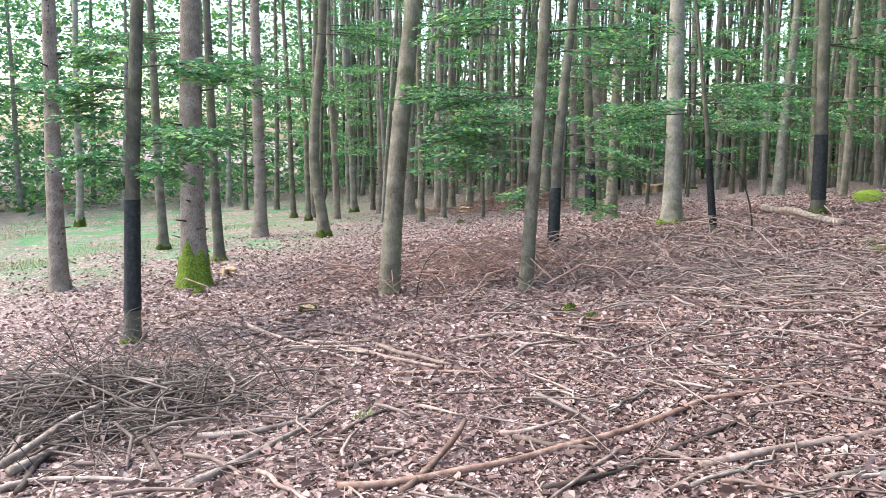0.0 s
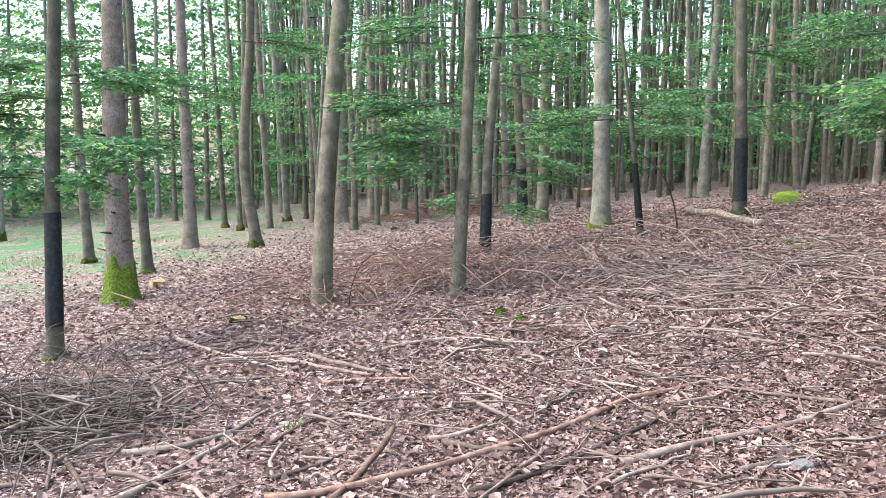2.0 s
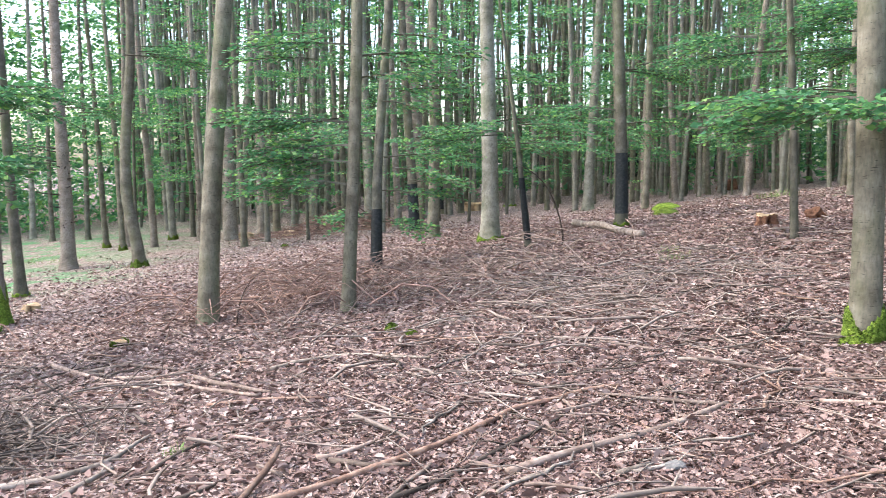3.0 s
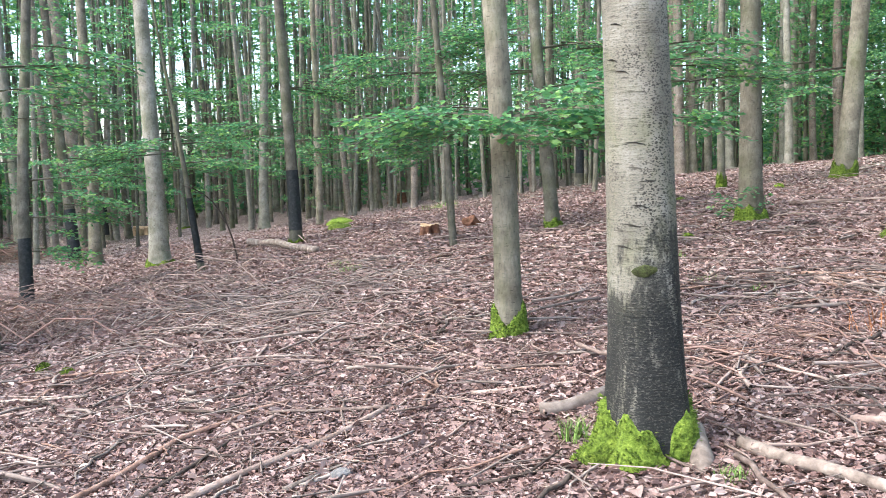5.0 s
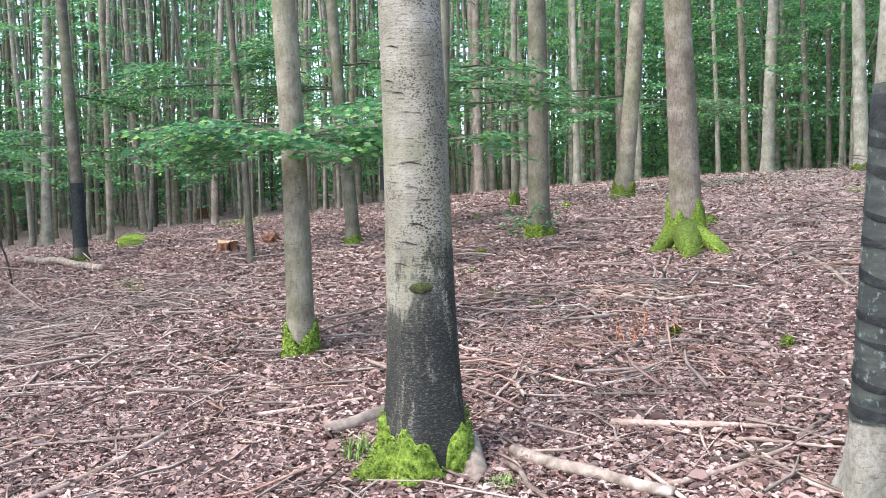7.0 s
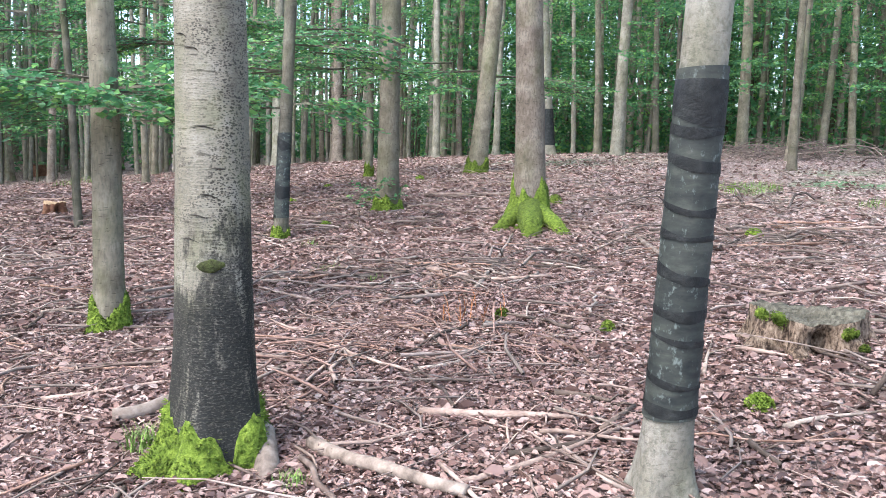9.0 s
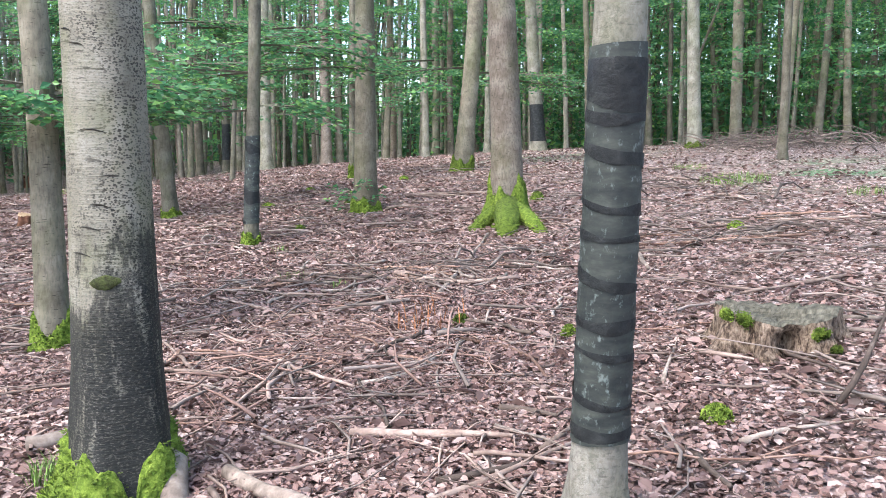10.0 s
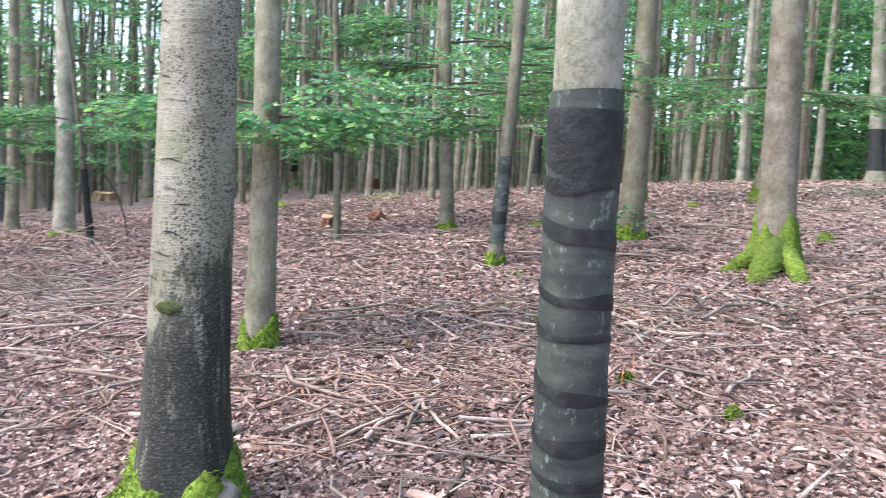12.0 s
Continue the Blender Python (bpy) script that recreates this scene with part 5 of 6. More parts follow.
stick([(3.96, 4.71), (4.21, 4.37), (4.55, 4.03)], 0.018, STICK, "brown stick lying on brown leaf litter", seed=230, side_twigs=2)
stick([(4.36, 5.63), (4.51, 4.98), (4.74, 4.33)], 0.013, RED_STICK, "reddish stick lying on brown leaf litter", seed=231, side_twigs=2)
stick([(8.13, 4.91), (7.99, 4.37), (8.00, 3.90)], 0.020, STICK, "long bent branch lying on brown leaf litter", seed=232, side_twigs=2)
stick([(4.58, 2.17), (4.65, 1.92), (4.69, 1.62)], 0.021, STICK, "thick stick on leaf litter", seed=233, side_twigs=2)
stick([(8.00, 5.94), (8.05, 5.43), (8.39, 5.08)], 0.022, DARK_STICK, "dark stick lying on brown leaf litter", seed=234, side_twigs=2)
stick([(2.30, 4.13), (2.44, 4.15), (2.59, 4.15)], 0.016, GREY_STICK, "grey stick lying on brown leaf litter", seed=235, side_twigs=2)
stick([(-2.52, 6.76, 0.16), (-2.16, 6.81, 0.18), (-1.77, 6.71, 0.1)], 0.024, GREY_STICK, "weathered grey stick on a brush heap", seed=301, side_twigs=1)
stick([(-2.61, 7.49, 0.3), (-2.13, 7.47, 0.25)], 0.022, PALE_LOG, "pale barkless stick on a brush heap", seed=302)
stick([(-2.72, 5.69, 0.1), (-2.64, 6.61, 0.18), (-2.20, 7.25, 0.25), (-2.01, 7.55, 0.2)], 0.030, PALE_LOG, "long pale stick lying over a brush heap", seed=303, side_twigs=1)
stick([(-3.30, 9.29, 0.06), (-2.73, 8.79, 0.06)], 0.020, GREY_STICK, "weathered grey stick on a brush heap", seed=304)
stick([(4.22, 1.46), (4.36, 1.27), (4.49, 1.20)], 0.020, DARK_STICK, "damp dark stick lying on brown leaf litter", seed=305, side_twigs=1)
stick([(3.84, 1.50), (4.24, 1.26), (4.82, 1.07)], 0.018, STICK, "brown stick lying on brown leaf litter", seed=306, side_twigs=2)
stump(6.55, 0.58, 0.35, 0.22, "wide rotten tree stump with hollows and moss patches", seed=236, lobes=7, moss=((2.75, 0.92, 0.06), (2.5, 1.0, 0.05), (3.95, 0.72, 0.05), (4.1, 0.35, 0.035)), top=STUMP_TOP)
stump(10.63, 14.78, 0.21, 0.24, "low freshly cut stump with reddish bark", seed=237, wood=RUST_WOOD, top=CUT_WOOD)
stump(11.71, 14.66, 0.16, 0.25, "dark reddish stump cut at a slant", seed=238, wood=RUST_WOOD, top=RUST_WOOD, tilt=0.6)
stump(27.09, 41.69, 0.49, 0.59, "rusty brown root stump at a trunk's foot", seed=239, wood=RUST_WOOD, top=RUST_WOOD)
stump(-1.45, 12.61, 0.11, 0.12, "small rotten stump with a mossy top", seed=240, moss=((1.0, 0.8, 0.08), (4.0, 0.8, 0.07)))
stump(12.41, 41.66, 0.51, 0.40, "pale broken stump in the distance", seed=241, wood=CUT_WOOD)
stump(0.68, 33.62, 0.34, 0.23, "low pale stump by a spruce", seed=242, wood=CUT_WOOD)
stump(2.44, 32.95, 0.27, 0.18, "low pale stump in leaf litter", seed=243, wood=CUT_WOOD)
stump(-3.97, 19.13, 0.17, 0.15, "broken pale stump beside a mossy trunk", seed=244, wood=CUT_WOOD)
moss_lump(2.11, 10.44, 0.09, 0.11, 245)
moss_lump(2.26, 9.93, 0.08, 0.08, 246)
moss_lump(-3.97, 16.31, 0.14, 0.13, 247)
moss_lump(12.78, 22.60, 0.47, 0.22, 248)
moss_lump(11.64, 20.63, 0.36, 0.19, 249)
moss_lump(5.25, 0.58, 0.07, 0.07, 250)
moss_lump(6.52, 1.89, 0.05, 0.08, 251)
moss_lump(13.38, 5.50, 0.12, 0.14, 252)
moss_lump(10.96, 1.87, 0.10, 0.09, 253)
moss_lump(12.60, 10.52, 0.13, 0.10, 254)
moss_lump(10.71, 8.05, 0.08, 0.07, 255)
moss_lump(13.05, 8.99, 0.11, 0.08, 256)
moss_lump(6.66, 2.82, 0.06, 0.08, 257)
moss_lump(15.62, 3.25, 0.10, 0.08, 258)
moss_lump(16.41, 10.19, 0.11, 0.09, 259)
moss_lump(1.84, 27.34, 0.13, 0.11, 260)
moss_lump(10.83, 8.17, 0.10, 0.07, 261)
moss_lump(14.83, 11.47, 0.10, 0.07, 262)
grass_tuft(7.21, 12.37, 0.28, 60, 0.14, 263)
grass_tuft(3.65, 3.33, 0.08, 70, 0.18, 264)
grass_tuft(7.51, 13.18, 0.23, 50, 0.16, 265)
grass_tuft(-0.33, 6.41, 0.09, 40, 0.1, 266)
grass_tuft(9.20, 7.04, 0.11, 30, 0.12, 267)
grass_tuft(15.43, 2.98, 0.56, 260, 0.16, 268)
grass_tuft(3.58, 2.22, 0.08, 60, 0.09, 269)
grass_tuft(-6.25, 31.81, 1.48, 500, 0.13, 270)
grass_tuft(-9.05, 27.28, 1.99, 900, 0.14, 271)
grass_tuft(-10.45, 24.10, 1.12, 600, 0.14, 272)
grass_tuft(17.72, 4.37, 0.33, 100, 0.14, 273)
grass_tuft(16.02, 21.95, 0.72, 120, 0.25, 274)
grass_tuft(13.75, 0.87, 0.23, 80, 0.14, 275)
grass_tuft(7.90, 5.62, 0.13, 40, 0.1, 276)
grass_tuft(7.65, 4.81, 0.08, 30, 0.08, 277)
grass_tuft(-15.17, 37.41, 3.21, 900, 0.15, 278)
grass_tuft(-15.21, 33.22, 1.75, 600, 0.15, 279)
grass_tuft(6.54, 3.03, 0.28, 34, 0.22, 3, "clump of withered orange-brown fern", FERN)
SAPLING = (12.26, 8.23)
WHITE_STONE = (6.39, 2.79)
GREY_STONE = (2.55, 4.12)
CLUSTERS = [(8.27, 3.88, 0.6), (9.27, 3.10, 0.6), (10.39, 1.93, 0.6), (11.24, 1.03, 0.6), (8.05, 5.12, 0.6), (-0.75, 9.58, 0.6), (-1.72, 10.81, 0.6)]
PILE = (-2.70, 7.44)
BRUSH = (0.83, 14.35)
BRUSH2 = (3.40, 13.61)
BRUSH3 = (5.39, 10.59)
MOUND = (4.12, 33.09)
BR9 = (5.76, 3.15)
RB = (23.79, 3.95)
# ---- wider woods: straight trunks with sparse low foliage ----
def far_trees():
    rng = random.Random(4)
    taken = [(o.location.x, o.location.y) for o in scene.objects if o.name.startswith("tree") and o.type == "EMPTY"]
    protos = []
    for i, (r, mat) in enumerate(((0.07, FAR_BARK), (0.10, FAR_BARK), (0.12, BROWN), (0.06, DARK), (0.14, SPRUCE), (0.09, BEECH))):
        g = Geo()
        pts, radii, z, ph = [], [], -0.4, rng.uniform(0, 6)
        while z < 20:
            pts.append((0.1 * math.sin(z * 0.4 + ph), 0.1 * math.cos(z * 0.33 + ph), z))
            radii.append(r * (1.25 if z < 0.1 else 1.0) * (1 - 0.035 * z))
            z += 1.3 if z > 0.4 else 0.4
        g.tube(pts, radii, 8, True)
        protos.append(g.mesh("trunk", mat))
    made = 0
    tries = 0
    while made < 215 and tries < 9000:
        tries += 1
        d = 17 + 40 * rng.random() ** 0.8
        ang = radians(rng.uniform(52, 118) if rng.random() < 0.5 else rng.uniform(-5, 62))
        x, y = d * math.cos(ang), d * math.sin(ang)
        left = ang > radians(97)
        if left and rng.random() < 0.93:
            continue
        if d < 31 and math.degrees(ang) < 60 or d < 27 and not left:
            continue
        if any((x - a) ** 2 + (y - b2) ** 2 < 1.0 for a, b2 in taken):
            continue
        taken.append((x, y))
        root = new("tree")
        root.location = (x, y, ground_z(x, y) - 0.05)
        root.rotation_euler = (rng.uniform(-0.03, 0.03), rng.uniform(-0.04, 0.04), rng.uniform(0, 6.28))
        tagged(root, "slender forest tree with sparse green foliage", "tree", group="background trees")
        part("trunk", rng.choice(protos), None, root)
        if rng.random() < 0.92:
            c = part("crown", rng.choice(LOW_CROWNS), None, root)
            c.rotation_euler = (0, 0, rng.uniform(0, 6.28))
            s = rng.uniform(0.8, 1.25)
            c.scale = (s, s, rng.uniform(0.75, 1.1))
            c.location = (0, 0, rng.uniform(-0.6, 1.5))
            tagged(c, kind="stuff")
        made += 1


far_trees()


def far_trunks(material, n, near, thick, label, seed):
    rng = random.Random(seed)
    g = Geo()
    for _ in range(n):
        d, ang = near + 48 * rng.random() ** 0.8, radians(rng.uniform(-15, 97))
        x, y = d * math.cos(ang), d * math.sin(ang)
        z = ground_z(x, y)
        lx, ly, r = rng.gauss(0, 0.7), rng.gauss(0, 0.7), thick * rng.uniform(0.5, 1.4)
        k = rng.gauss(0, 0.12)
        g.tube([(x, y, z - 0.3), (x + lx * 0.1 + k, y + ly * 0.1, z + 3), (x + lx * 0.3 - k, y + ly * 0.3, z + 6.5), (x + lx * 0.6 + k, y + ly * 0.6, z + 11), (x + lx, y + ly, z + 18)], [r * 1.15, r * 0.95, r * 0.85, r * 0.7, r * 0.4], 7, False)
        if rng.random() < 0.25:
            h, sx, sy = rng.uniform(3, 7), rng.gauss(0, 0.9), rng.gauss(0, 0.9)
            g.tube([(x + lx * h / 22, y + ly * h / 22, z + h), (x + sx, y + sy, z + h + 3), (x + sx * 1.6, y + sy * 1.6, z + h + 8)], [r * 0.6, r * 0.5, r * 0.3], 6, False)
    tagged(part("far_trunks", g, material), label, "trees", kind="stuff")


far_trunks(FAR_BARK, 300, 36, 0.12, "crowded pale thin trunks deep in the wood", 12)
far_trunks(BEECH, 150, 38, 0.15, "grey beech trunks deep in the wood", 13)
far_trunks(DARK, 380, 38, 0.085, "crowded dark thin trunks deep in the wood", 14)


def shaded_woods():
    """Thick undergrowth on the far side of the knoll."""
    rng = np.random.default_rng(18)
    n = 70000
    ang, d = np.radians(rng.uniform(-22, 33, n)), rng.uniform(38, 60, n)
    x, y = d * np.cos(ang), d * np.sin(ang)
    z = heights(x, y) + rng.uniform(0.2, 12, n)
    c = np.stack([x, y, z], -1)
    L = rng.uniform(0.18, 0.4, n)
    g = Geo()
    g.quads(leaf_quads(c, rng.normal(0, 1, c.shape) * [1, 1, 0.5], rng.normal(0, 0.6, c.shape) + [0, 0, 1], L, L * 0.6))
    tagged(part("undergrowth", g, LEAF, smooth=False), "thick green undergrowth beyond the knoll", "woods", kind="stuff")


shaded_woods()


def far_woods():
    """The closed wood beyond: a deep belt of leaf layers with gaps, too far to count."""
    rng = np.random.default_rng(8)
    n = 14000
    ang = np.radians(rng.uniform(-25, 150, n))
    d = rng.uniform(50, 92, n)
    z = -3 + 24 * rng.uniform(0, 1, n) ** 1.35
    thin = np.where(ang < 0.5, 1.0, np.where(ang < 1.68, 0.62, 0.8))
    keep = rng.uniform(0, 1, n) < thin * np.where(z > 7, 0.75, 1.0)
    ang, d, z = ang[keep], d[keep], z[keep]
    m = 17
    base = np.stack([d * np.cos(ang), d * np.sin(ang), z], -1)
    c = (base[:, None, :] + rng.normal(0, 1, (len(base), m, 3)) * [1.0, 1.0, 0.16]).reshape(-1, 3)
    dd = rng.normal(0, 1, c.shape) * [1, 1, 0.4]
    nn = rng.normal(0, 0.6, c.shape) + [0, 0, 1]
    L = rng.uniform(0.28, 0.62, len(c))
    g = Geo()
    g.quads(leaf_quads(c, dd, nn, L, L * 0.6))
    n = 60000
    ang, d = np.radians(rng.uniform(-25, 97, n)), rng.uniform(70, 94, n)
    x, y = d * np.cos(ang), d * np.sin(ang)
    c = np.stack([x, y, heights(x, y) + rng.uniform(-0.5, 4.5, n)], -1)
    L = rng.uniform(0.3, 0.6, n)
    g.quads(leaf_quads(c, rng.normal(0, 1, c.shape), rng.normal(0, 1, c.shape), L, L * 0.6))
    tagged(part("far_woods", g, LEAF, smooth=False), "dense green wood closing the view", "woods", kind="stuff")


far_woods()


def clearing_edge():
    """Leafy margin of the wood on the far side of the grassy clearing."""
    rng = np.random.default_rng(28)
    n, m = 2000, 17
    ang, d = np.radians(rng.uniform(91, 140, n)), rng.uniform(46, 78, n)
    z = -3 + 21 * rng.uniform(0, 1, n) ** 1.25
    base = np.stack([d * np.cos(ang), d * np.sin(ang), z], -1)
    c = (base[:, None, :] + rng.normal(0, 1, (n, m, 3)) * [0.9, 0.9, 0.18]).reshape(-1, 3)
    L = rng.uniform(0.22, 0.5, len(c))
    g = Geo()
    g.quads(leaf_quads(c, rng.normal(0, 1, c.shape) * [1, 1, 0.4], rng.normal(0, 0.6, c.shape) + [0, 0, 1], L, L * 0.6))
    tagged(part("clearing_edge", g, LEAF, smooth=False), "green leafy margin of the wood past the clearing", "woods", kind="stuff")


clearing_edge()


def shade_canopy(n, ang0, ang1, d0, d1, seed):
    """Leaf roof mostly above the view, added to hold skylight off the wood."""
    rng = np.random.default_rng(seed)
    ang = np.radians(rng.uniform(ang0, ang1, n))
    d = np.sqrt(rng.uniform(d0 ** 2, d1 ** 2, n))
    c = np.stack([d * np.cos(ang), d * np.sin(ang), rng.uniform(14, 20, n)], -1)
    L = rng.uniform(0.7, 1.1, n)
    g = Geo()
    g.quads(leaf_quads(c, rng.normal(0, 1, c.shape) * [1, 1, 0.3], rng.normal(0, 0.4, c.shape) + [0, 0, 1], L, L * 0.6))
    tagged(part("shade_canopy", g, LEAF, smooth=False), "unseen high green leaf roof added to shade the wood", "leaves", kind="stuff")


shade_canopy(28000, -28, 97, 40, 92, 48)
shade_canopy(3600, -70, 32, 7, 40, 49)


def leaf_layers():
    """Thin flat layers of beech leaves hanging between the trunks of the nearer wood."""
    rng = np.random.default_rng(38)
    g = Geo()
    for _ in range(300):
        ang, d = math.radians(rng.uniform(-8, 98)), rng.uniform(27, 48)
        x, y = d * math.cos(ang), d * math.sin(ang)
        add_spray(g, rng, (x, y, ground_z(x, y) + rng.uniform(1.6, 9)), rng.uniform(0, 6.28), rng.uniform(1.2, 2.6), 0.12, 0.6, False)
    tagged(part("leaf_layers", g, LEAF, smooth=False), "flat layers of fresh beech leaves among the trunks", "leaves", kind="stuff")


leaf_layers()


# ---- litter ----
def litter(name, n, cx, cy, sx, sy, size, seed):
    rng = np.random.default_rng(seed)
    x, y = rng.normal(cx, sx, n), rng.normal(cy, sy, n)
    z = heights(x, y) + rng.uniform(0.004, 0.022, n)
    a = rng.uniform(0, 6.28, n)
    d = np.stack([np.cos(a), np.sin(a), rng.normal(0, 0.22, n)], -1)
    nn = np.stack([rng.normal(0, 0.55, n), rng.normal(0, 0.55, n), np.ones(n)], -1)
    L = size * rng.uniform(0.6, 1.25, n)
    g = Geo()
    v = litter_quads(np.stack([x, y, z], -1), d, nn, L, L * rng.uniform(0.5, 0.75, n))
    g.v = v.reshape(-1, 3).tolist()
    k = 6 * np.arange(n)[:, None]
    g.f = np.concatenate([k + [0, 1, 2, 3], k + [0, 3, 4, 5]]).tolist()
    tagged(part(name, g, LITTER, smooth=False), "dry pinkish-brown beech leaves on the ground", "leaves", kind="stuff")


litter("dry_leaves", 150000, 4.0, 3.6, 2.6, 2.8, 0.043, 1)
litter("dry_leaves", 80000, 6.5, 8.0, 5.0, 5.0, 0.058, 2)
litter("dry_leaves", 110000, 7.0, 14.5, 8.0, 6.5, 0.09, 3)


def scattered_sticks():
    """Loose sticks of a dozen shapes over the whole slope."""
    rng = random.Random(31)
    kinds = []
    for i in range(12):
        g = Geo()
        L, r = rng.uniform(0.4, 1.3), rng.uniform(0.006, 0.019)
        pts = [Vector((L * (t / 6 - 0.5), rng.uniform(-0.03, 0.03) * L * 1.6, rng.uniform(0, 0.012) + r)) for t in range(7)]
        g.tube(pts, [r * (1 - 0.08 * t) * rng.uniform(0.85, 1.1) for t in range(7)], 6, True, 0, 0.15)
        if i % 2:
            a = rng.uniform(0.5, 0.9)
            g.tube([pts[3], pts[3] + Vector((math.cos(a) * L * 0.3, math.sin(a) * L * 0.3, 0.03))], [r * 0.7, r * 0.35], 5)
        kinds.append(g.mesh("stick", (STICK, RED_STICK, GREY_STICK, DARK_STICK)[i % 4]))
    spots = [c for c in CLUSTERS for _ in range(14)]
    for i in range(170 + len(spots)):
        if i >= 170:
            cx, cy, sp = spots[i - 170]
            x, y = rng.gauss(cx, sp), rng.gauss(cy, sp)
        elif i < 90:
            x, y = rng.gauss(4.2, 2.6), rng.gauss(4.2, 2.6)
        else:
            x, y = rng.gauss(7.5, 5), rng.gauss(9.5, 4.5)
        ob = new("stick", kinds[rng.randrange(12)])
        a = rng.uniform(0, 6.28)
        e = 0.3
        dx, dy = math.cos(a) * e, math.sin(a) * e
        sl = math.atan2(ground_z(x + dx, y + dy) - ground_z(x - dx, y - dy), 2 * e)
        ob.matrix_world = Matrix.Translation((x, y, ground_z(x, y) + 0.018)) @ Matrix.Rotation(a, 4, "Z") @ Matrix.Rotation(-sl, 4, "Y")
        tagged(ob, "loose dry stick lying on leaf litter", "branch", group="loose sticks")


scattered_sticks()

twig_stuff("scattered_twigs", "thin brown twigs scattered over the leaf litter", TWIG, 1700, lambda r: (r.gauss(4.5, 3.0), r.gauss(4.5, 3.0)), (0.12, 0.7), (0.0022, 0.007), 0.035, 21)
twig_stuff("scattered_twigs", "brown twigs scattered over the far slope", TWIG, 1100, lambda r: (r.gauss(8, 6.5), r.gauss(11, 6)), (0.3, 1.2), (0.005, 0.014), 0.06, 22)
twig_stuff("scattered_twigs", "pale twigs scattered over the far slope", TWIG_PALE, 800, lambda r: (r.gauss(8, 6.5), r.gauss(11, 6)), (0.3, 1.3), (0.005, 0.014), 0.06, 34, 0.06)
twig_stuff("scattered_twigs", "bleached grey twigs scattered over the slope", TWIG_PALE, 450, lambda r: (r.gauss(6.5, 4.5), r.gauss(7, 5)), (0.25, 1.2), (0.004, 0.010), 0.05, 30)
twig_stuff("brush_heap", "heap of tangled grey brushwood", TWIG_GREY, 1100, lambda r: (PILE[0] + r.gauss(-0.25, 0.75), PILE[1] + r.gauss(0.1, 0.65)), (0.3, 1.4), (0.004, 0.013), lambda x, y: 0.05 + 0.34 * math.exp(-((x - PILE[0] + 0.3) ** 2 + (y - PILE[1]) ** 2) / 0.7), 23, 0.12, "brushwood")
twig_stuff("brush_heap", "thin bare shoots arching out of the brushwood", TWIG_GREY, 230, lambda r: (PILE[0] + r.gauss(-0.1, 0.9), PILE[1] + r.gauss(0.2, 0.9)), (0.4, 1.1), (0.003, 0.006), 0.4, 33, 0.5, "brushwood", 1.1)
twig_stuff("brush_heap", "tangle of rusty dead brush between the trunks", TWIG_RED, 230, lambda r: (BRUSH[0] + r.gauss(0.2, 1.3), BRUSH[1] + r.gauss(0, 0.9)), (0.6, 2.0), (0.005, 0.012), lambda x, y: 0.08 + 0.42 * math.exp(-((x - BRUSH[0]) ** 2 + (y - BRUSH[1]) ** 2) / 2.0), 24, 0.32, "brushwood", 0.4)
twig_stuff("brush_heap", "low tangle of thin brown brush", TWIG, 150, lambda r: (BRUSH2[0] + r.gauss(0.3, 1.6), BRUSH2[1] + r.gauss(0, 1.3)), (0.6, 2.0), (0.005, 0.010), 0.3, 25, 0.3, "brushwood", 0.4)
twig_stuff("brush_heap", "low layer of grey branches on the slope", TWIG_PALE, 260, lambda r: (BRUSH3[0] + r.gauss(0, 1.6), BRUSH3[1] + r.gauss(0, 1.4)), (0.4, 1.5), (0.004, 0.010), 0.15, 26, 0.1, "brushwood")
twig_stuff("brush_heap", "mound of rusty dead conifer brush", TWIG_RED, 500, lambda r: (MOUND[0] + r.gauss(0, 1.6), MOUND[1] + r.gauss(0, 1.0)), (0.6, 1.8), (0.006, 0.014), lambda x, y: 0.9 * math.exp(-((x - MOUND[0] - 0.4) ** 2 + (y - MOUND[1]) ** 2) / 2.0), 27, 0.15, "brushwood", 0.4)
twig_stuff("brush_heap", "flat tangle of reddish twigs on the litter", TWIG_RED, 90, lambda r: (BR9[0] + r.gauss(0, 0.8), BR9[1] + r.gauss(0, 0.6)), (0.25, 0.9), (0.003, 0.008), 0.1, 28, 0.08, "brushwood")
for bx, by, sx, sy, amount, sd in ((10.3, 2.4, 0.9, 0.7, 48, 36), (13.5, 3.0, 1.6, 1.0, 55, 38), (16, 6.5, 2.4, 1.6, 60, 39), (8.3, 4.0, 0.6, 0.6, 34, 40), (9.4, 0.4, 1.5, 0.8, 34, 42)):
    twig_stuff("brush_heap", "loose layer of bent dead branches on the slope", TWIG_PALE if sd % 2 else TWIG_GREY, amount, lambda r: (bx + r.gauss(0, sx), by + r.gauss(0, sy)), (0.4, 1.4), (0.005, 0.012), 0.08, sd, 0.12, "brushwood", 0.3)
twig_stuff("brush_heap", "grey brush heap at the edge of the clearing", TWIG_GREY, 300, lambda r: (RB[0] + r.gauss(0, 1.5), RB[1] + r.gauss(0, 1.2)), (0.5, 1.8), (0.005, 0.012), 0.22, 29, 0.15, "brushwood", 0.4)


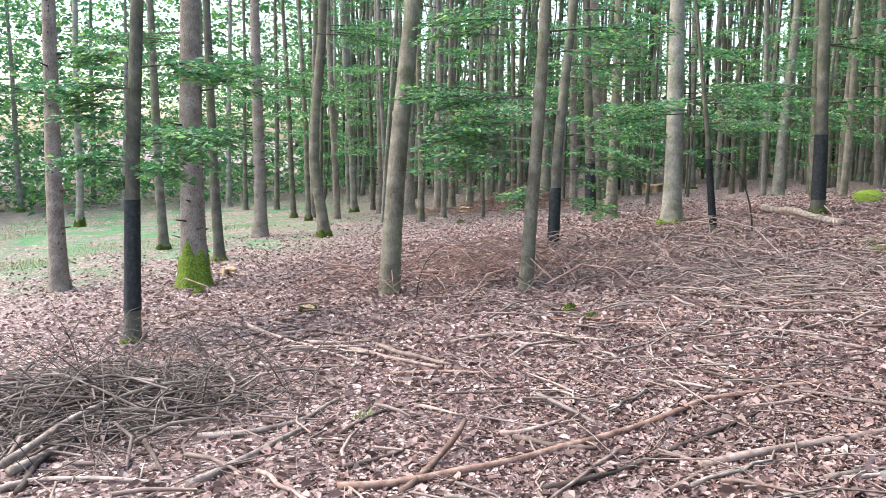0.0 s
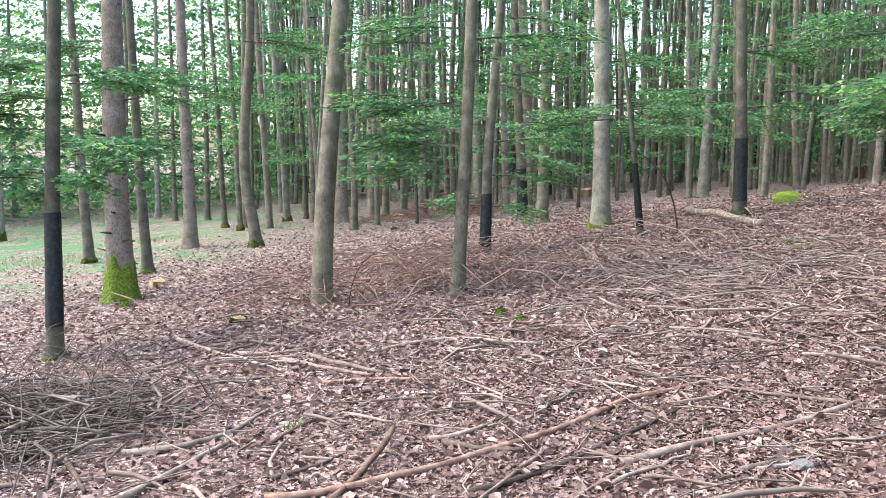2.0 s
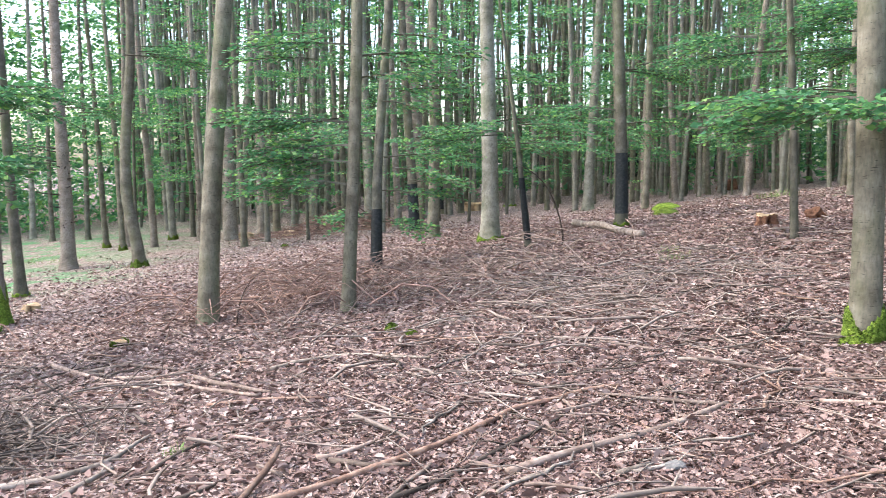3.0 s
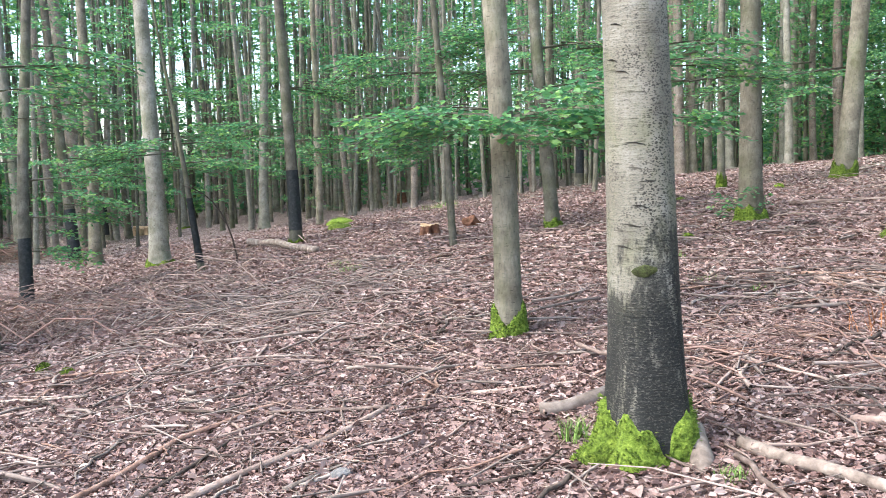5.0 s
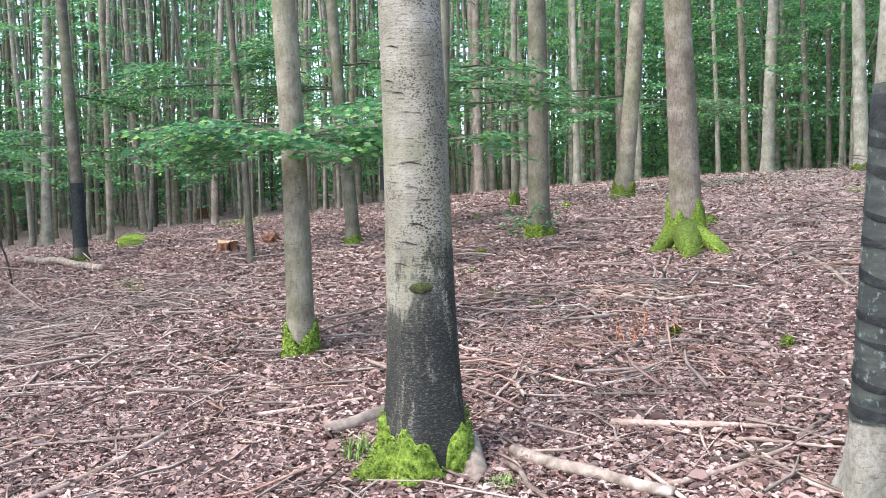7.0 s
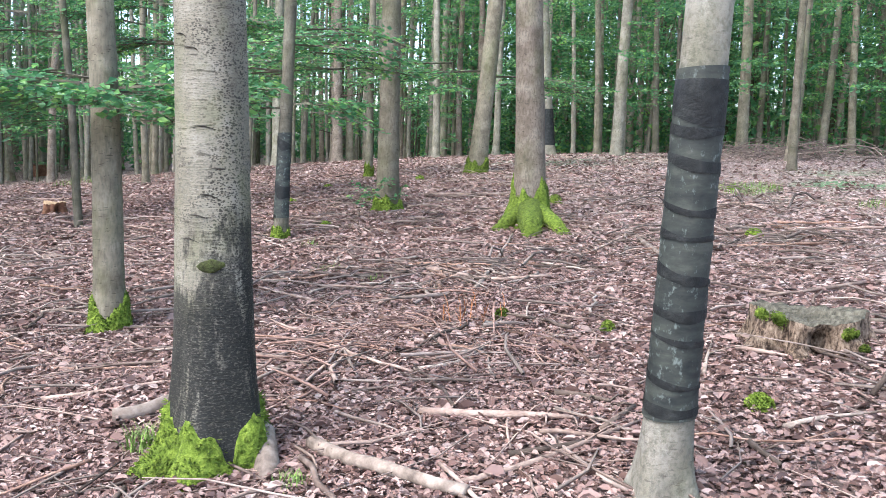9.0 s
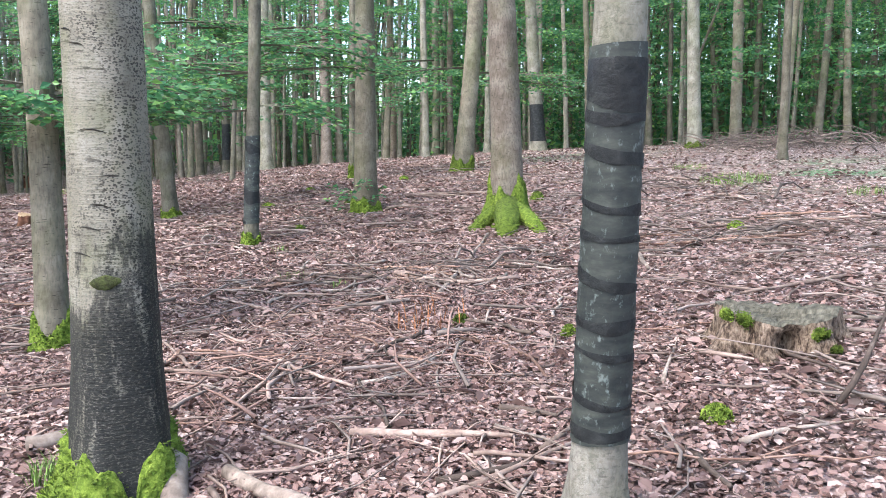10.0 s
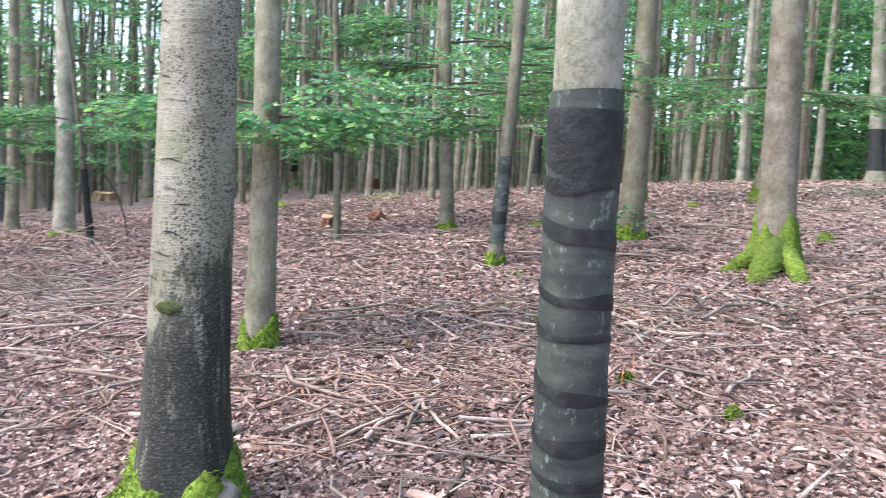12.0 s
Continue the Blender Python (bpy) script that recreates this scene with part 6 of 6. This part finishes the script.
def stone(x, y, r, label, seed):
    rng = random.Random(seed)
    bm = bmesh.new()
    bmesh.ops.create_icosphere(bm, subdivisions=2, radius=r)
    for v in bm.verts:
        v.co = Vector((v.co.x * 1.2, v.co.y * 0.9, v.co.z * 0.6)) * rng.uniform(0.85, 1.12)
    me = bpy.data.meshes.new("stone")
    bm.to_mesh(me)
    bm.free()
    me.materials.append(STONE)
    ob = new("stone", me)
    ob.location = (x, y, ground_z(x, y) + r * 0.35)
    tagged(ob, label, "stone")


stone(*WHITE_STONE, 0.06, "small pale stone in the leaf litter", 1)
stone(*GREY_STONE, 0.06, "small grey stone in the leaf litter", 2)


def sapling(x, y):
    rng = np.random.default_rng(5)
    root = new("sapling")
    root.location = (x, y, ground_z(x, y))
    tagged(root, "low leafy green sapling at a trunk's foot", "shrub")
    for i in range(9):
        g = Geo()
        add_spray(g, rng, (0, 0, 0.05 + 0.05 * i), i * 2.4, 0.5, 0.085, 1.3, True, -0.2)
        part("leafy_branch", g, [LEAF, DARK], root, smooth=False)


sapling(*SAPLING)


def bare_sapling(x, y, tip, height, r, label):
    """A thin bent stem with a few bare side twigs; tip: how far its top hangs over, in x and y."""
    root = new("bare_sapling")
    root.location = (x, y, ground_z(x, y) - 0.03)
    tagged(root, label, "sapling")
    rng = random.Random(int(x * 100))
    pts = [Vector((tip[0] * (t / 8) ** 1.8, tip[1] * (t / 8) ** 1.8, height * math.sin(1.45 * t / 8))) for t in range(9)]
    g = Geo()
    g.tube(pts, [r * (1 - 0.085 * t) for t in range(9)], 6)
    part("stem", g, DARK_STICK, root)
    for k in (3, 4, 6, 7):
        g = Geo()
        d = Vector((rng.uniform(-1, 1), rng.uniform(-0.4, 0.4), rng.uniform(0.2, 0.9))) * 0.3
        g.tube([pts[k], pts[k] + d * 0.6, pts[k] + d + Vector((0, 0, -0.03))], [r * 0.4, r * 0.3, r * 0.15], 4)
        part("twig", g, DARK_STICK, root)


bare_sapling(7.0, 16.6, (-1.0, 0.2), 1.75, 0.022, "thin bare sapling bent over beside a fallen log")
bare_sapling(-3.3, 8.6, (-0.5, 0.3), 0.9, 0.010, "thin bare shoot standing in a brush heap")
bare_sapling(0.2, 13.2, (0.5, -0.2), 0.9, 0.010, "thin bare shoot at the foot of a leaning beech")
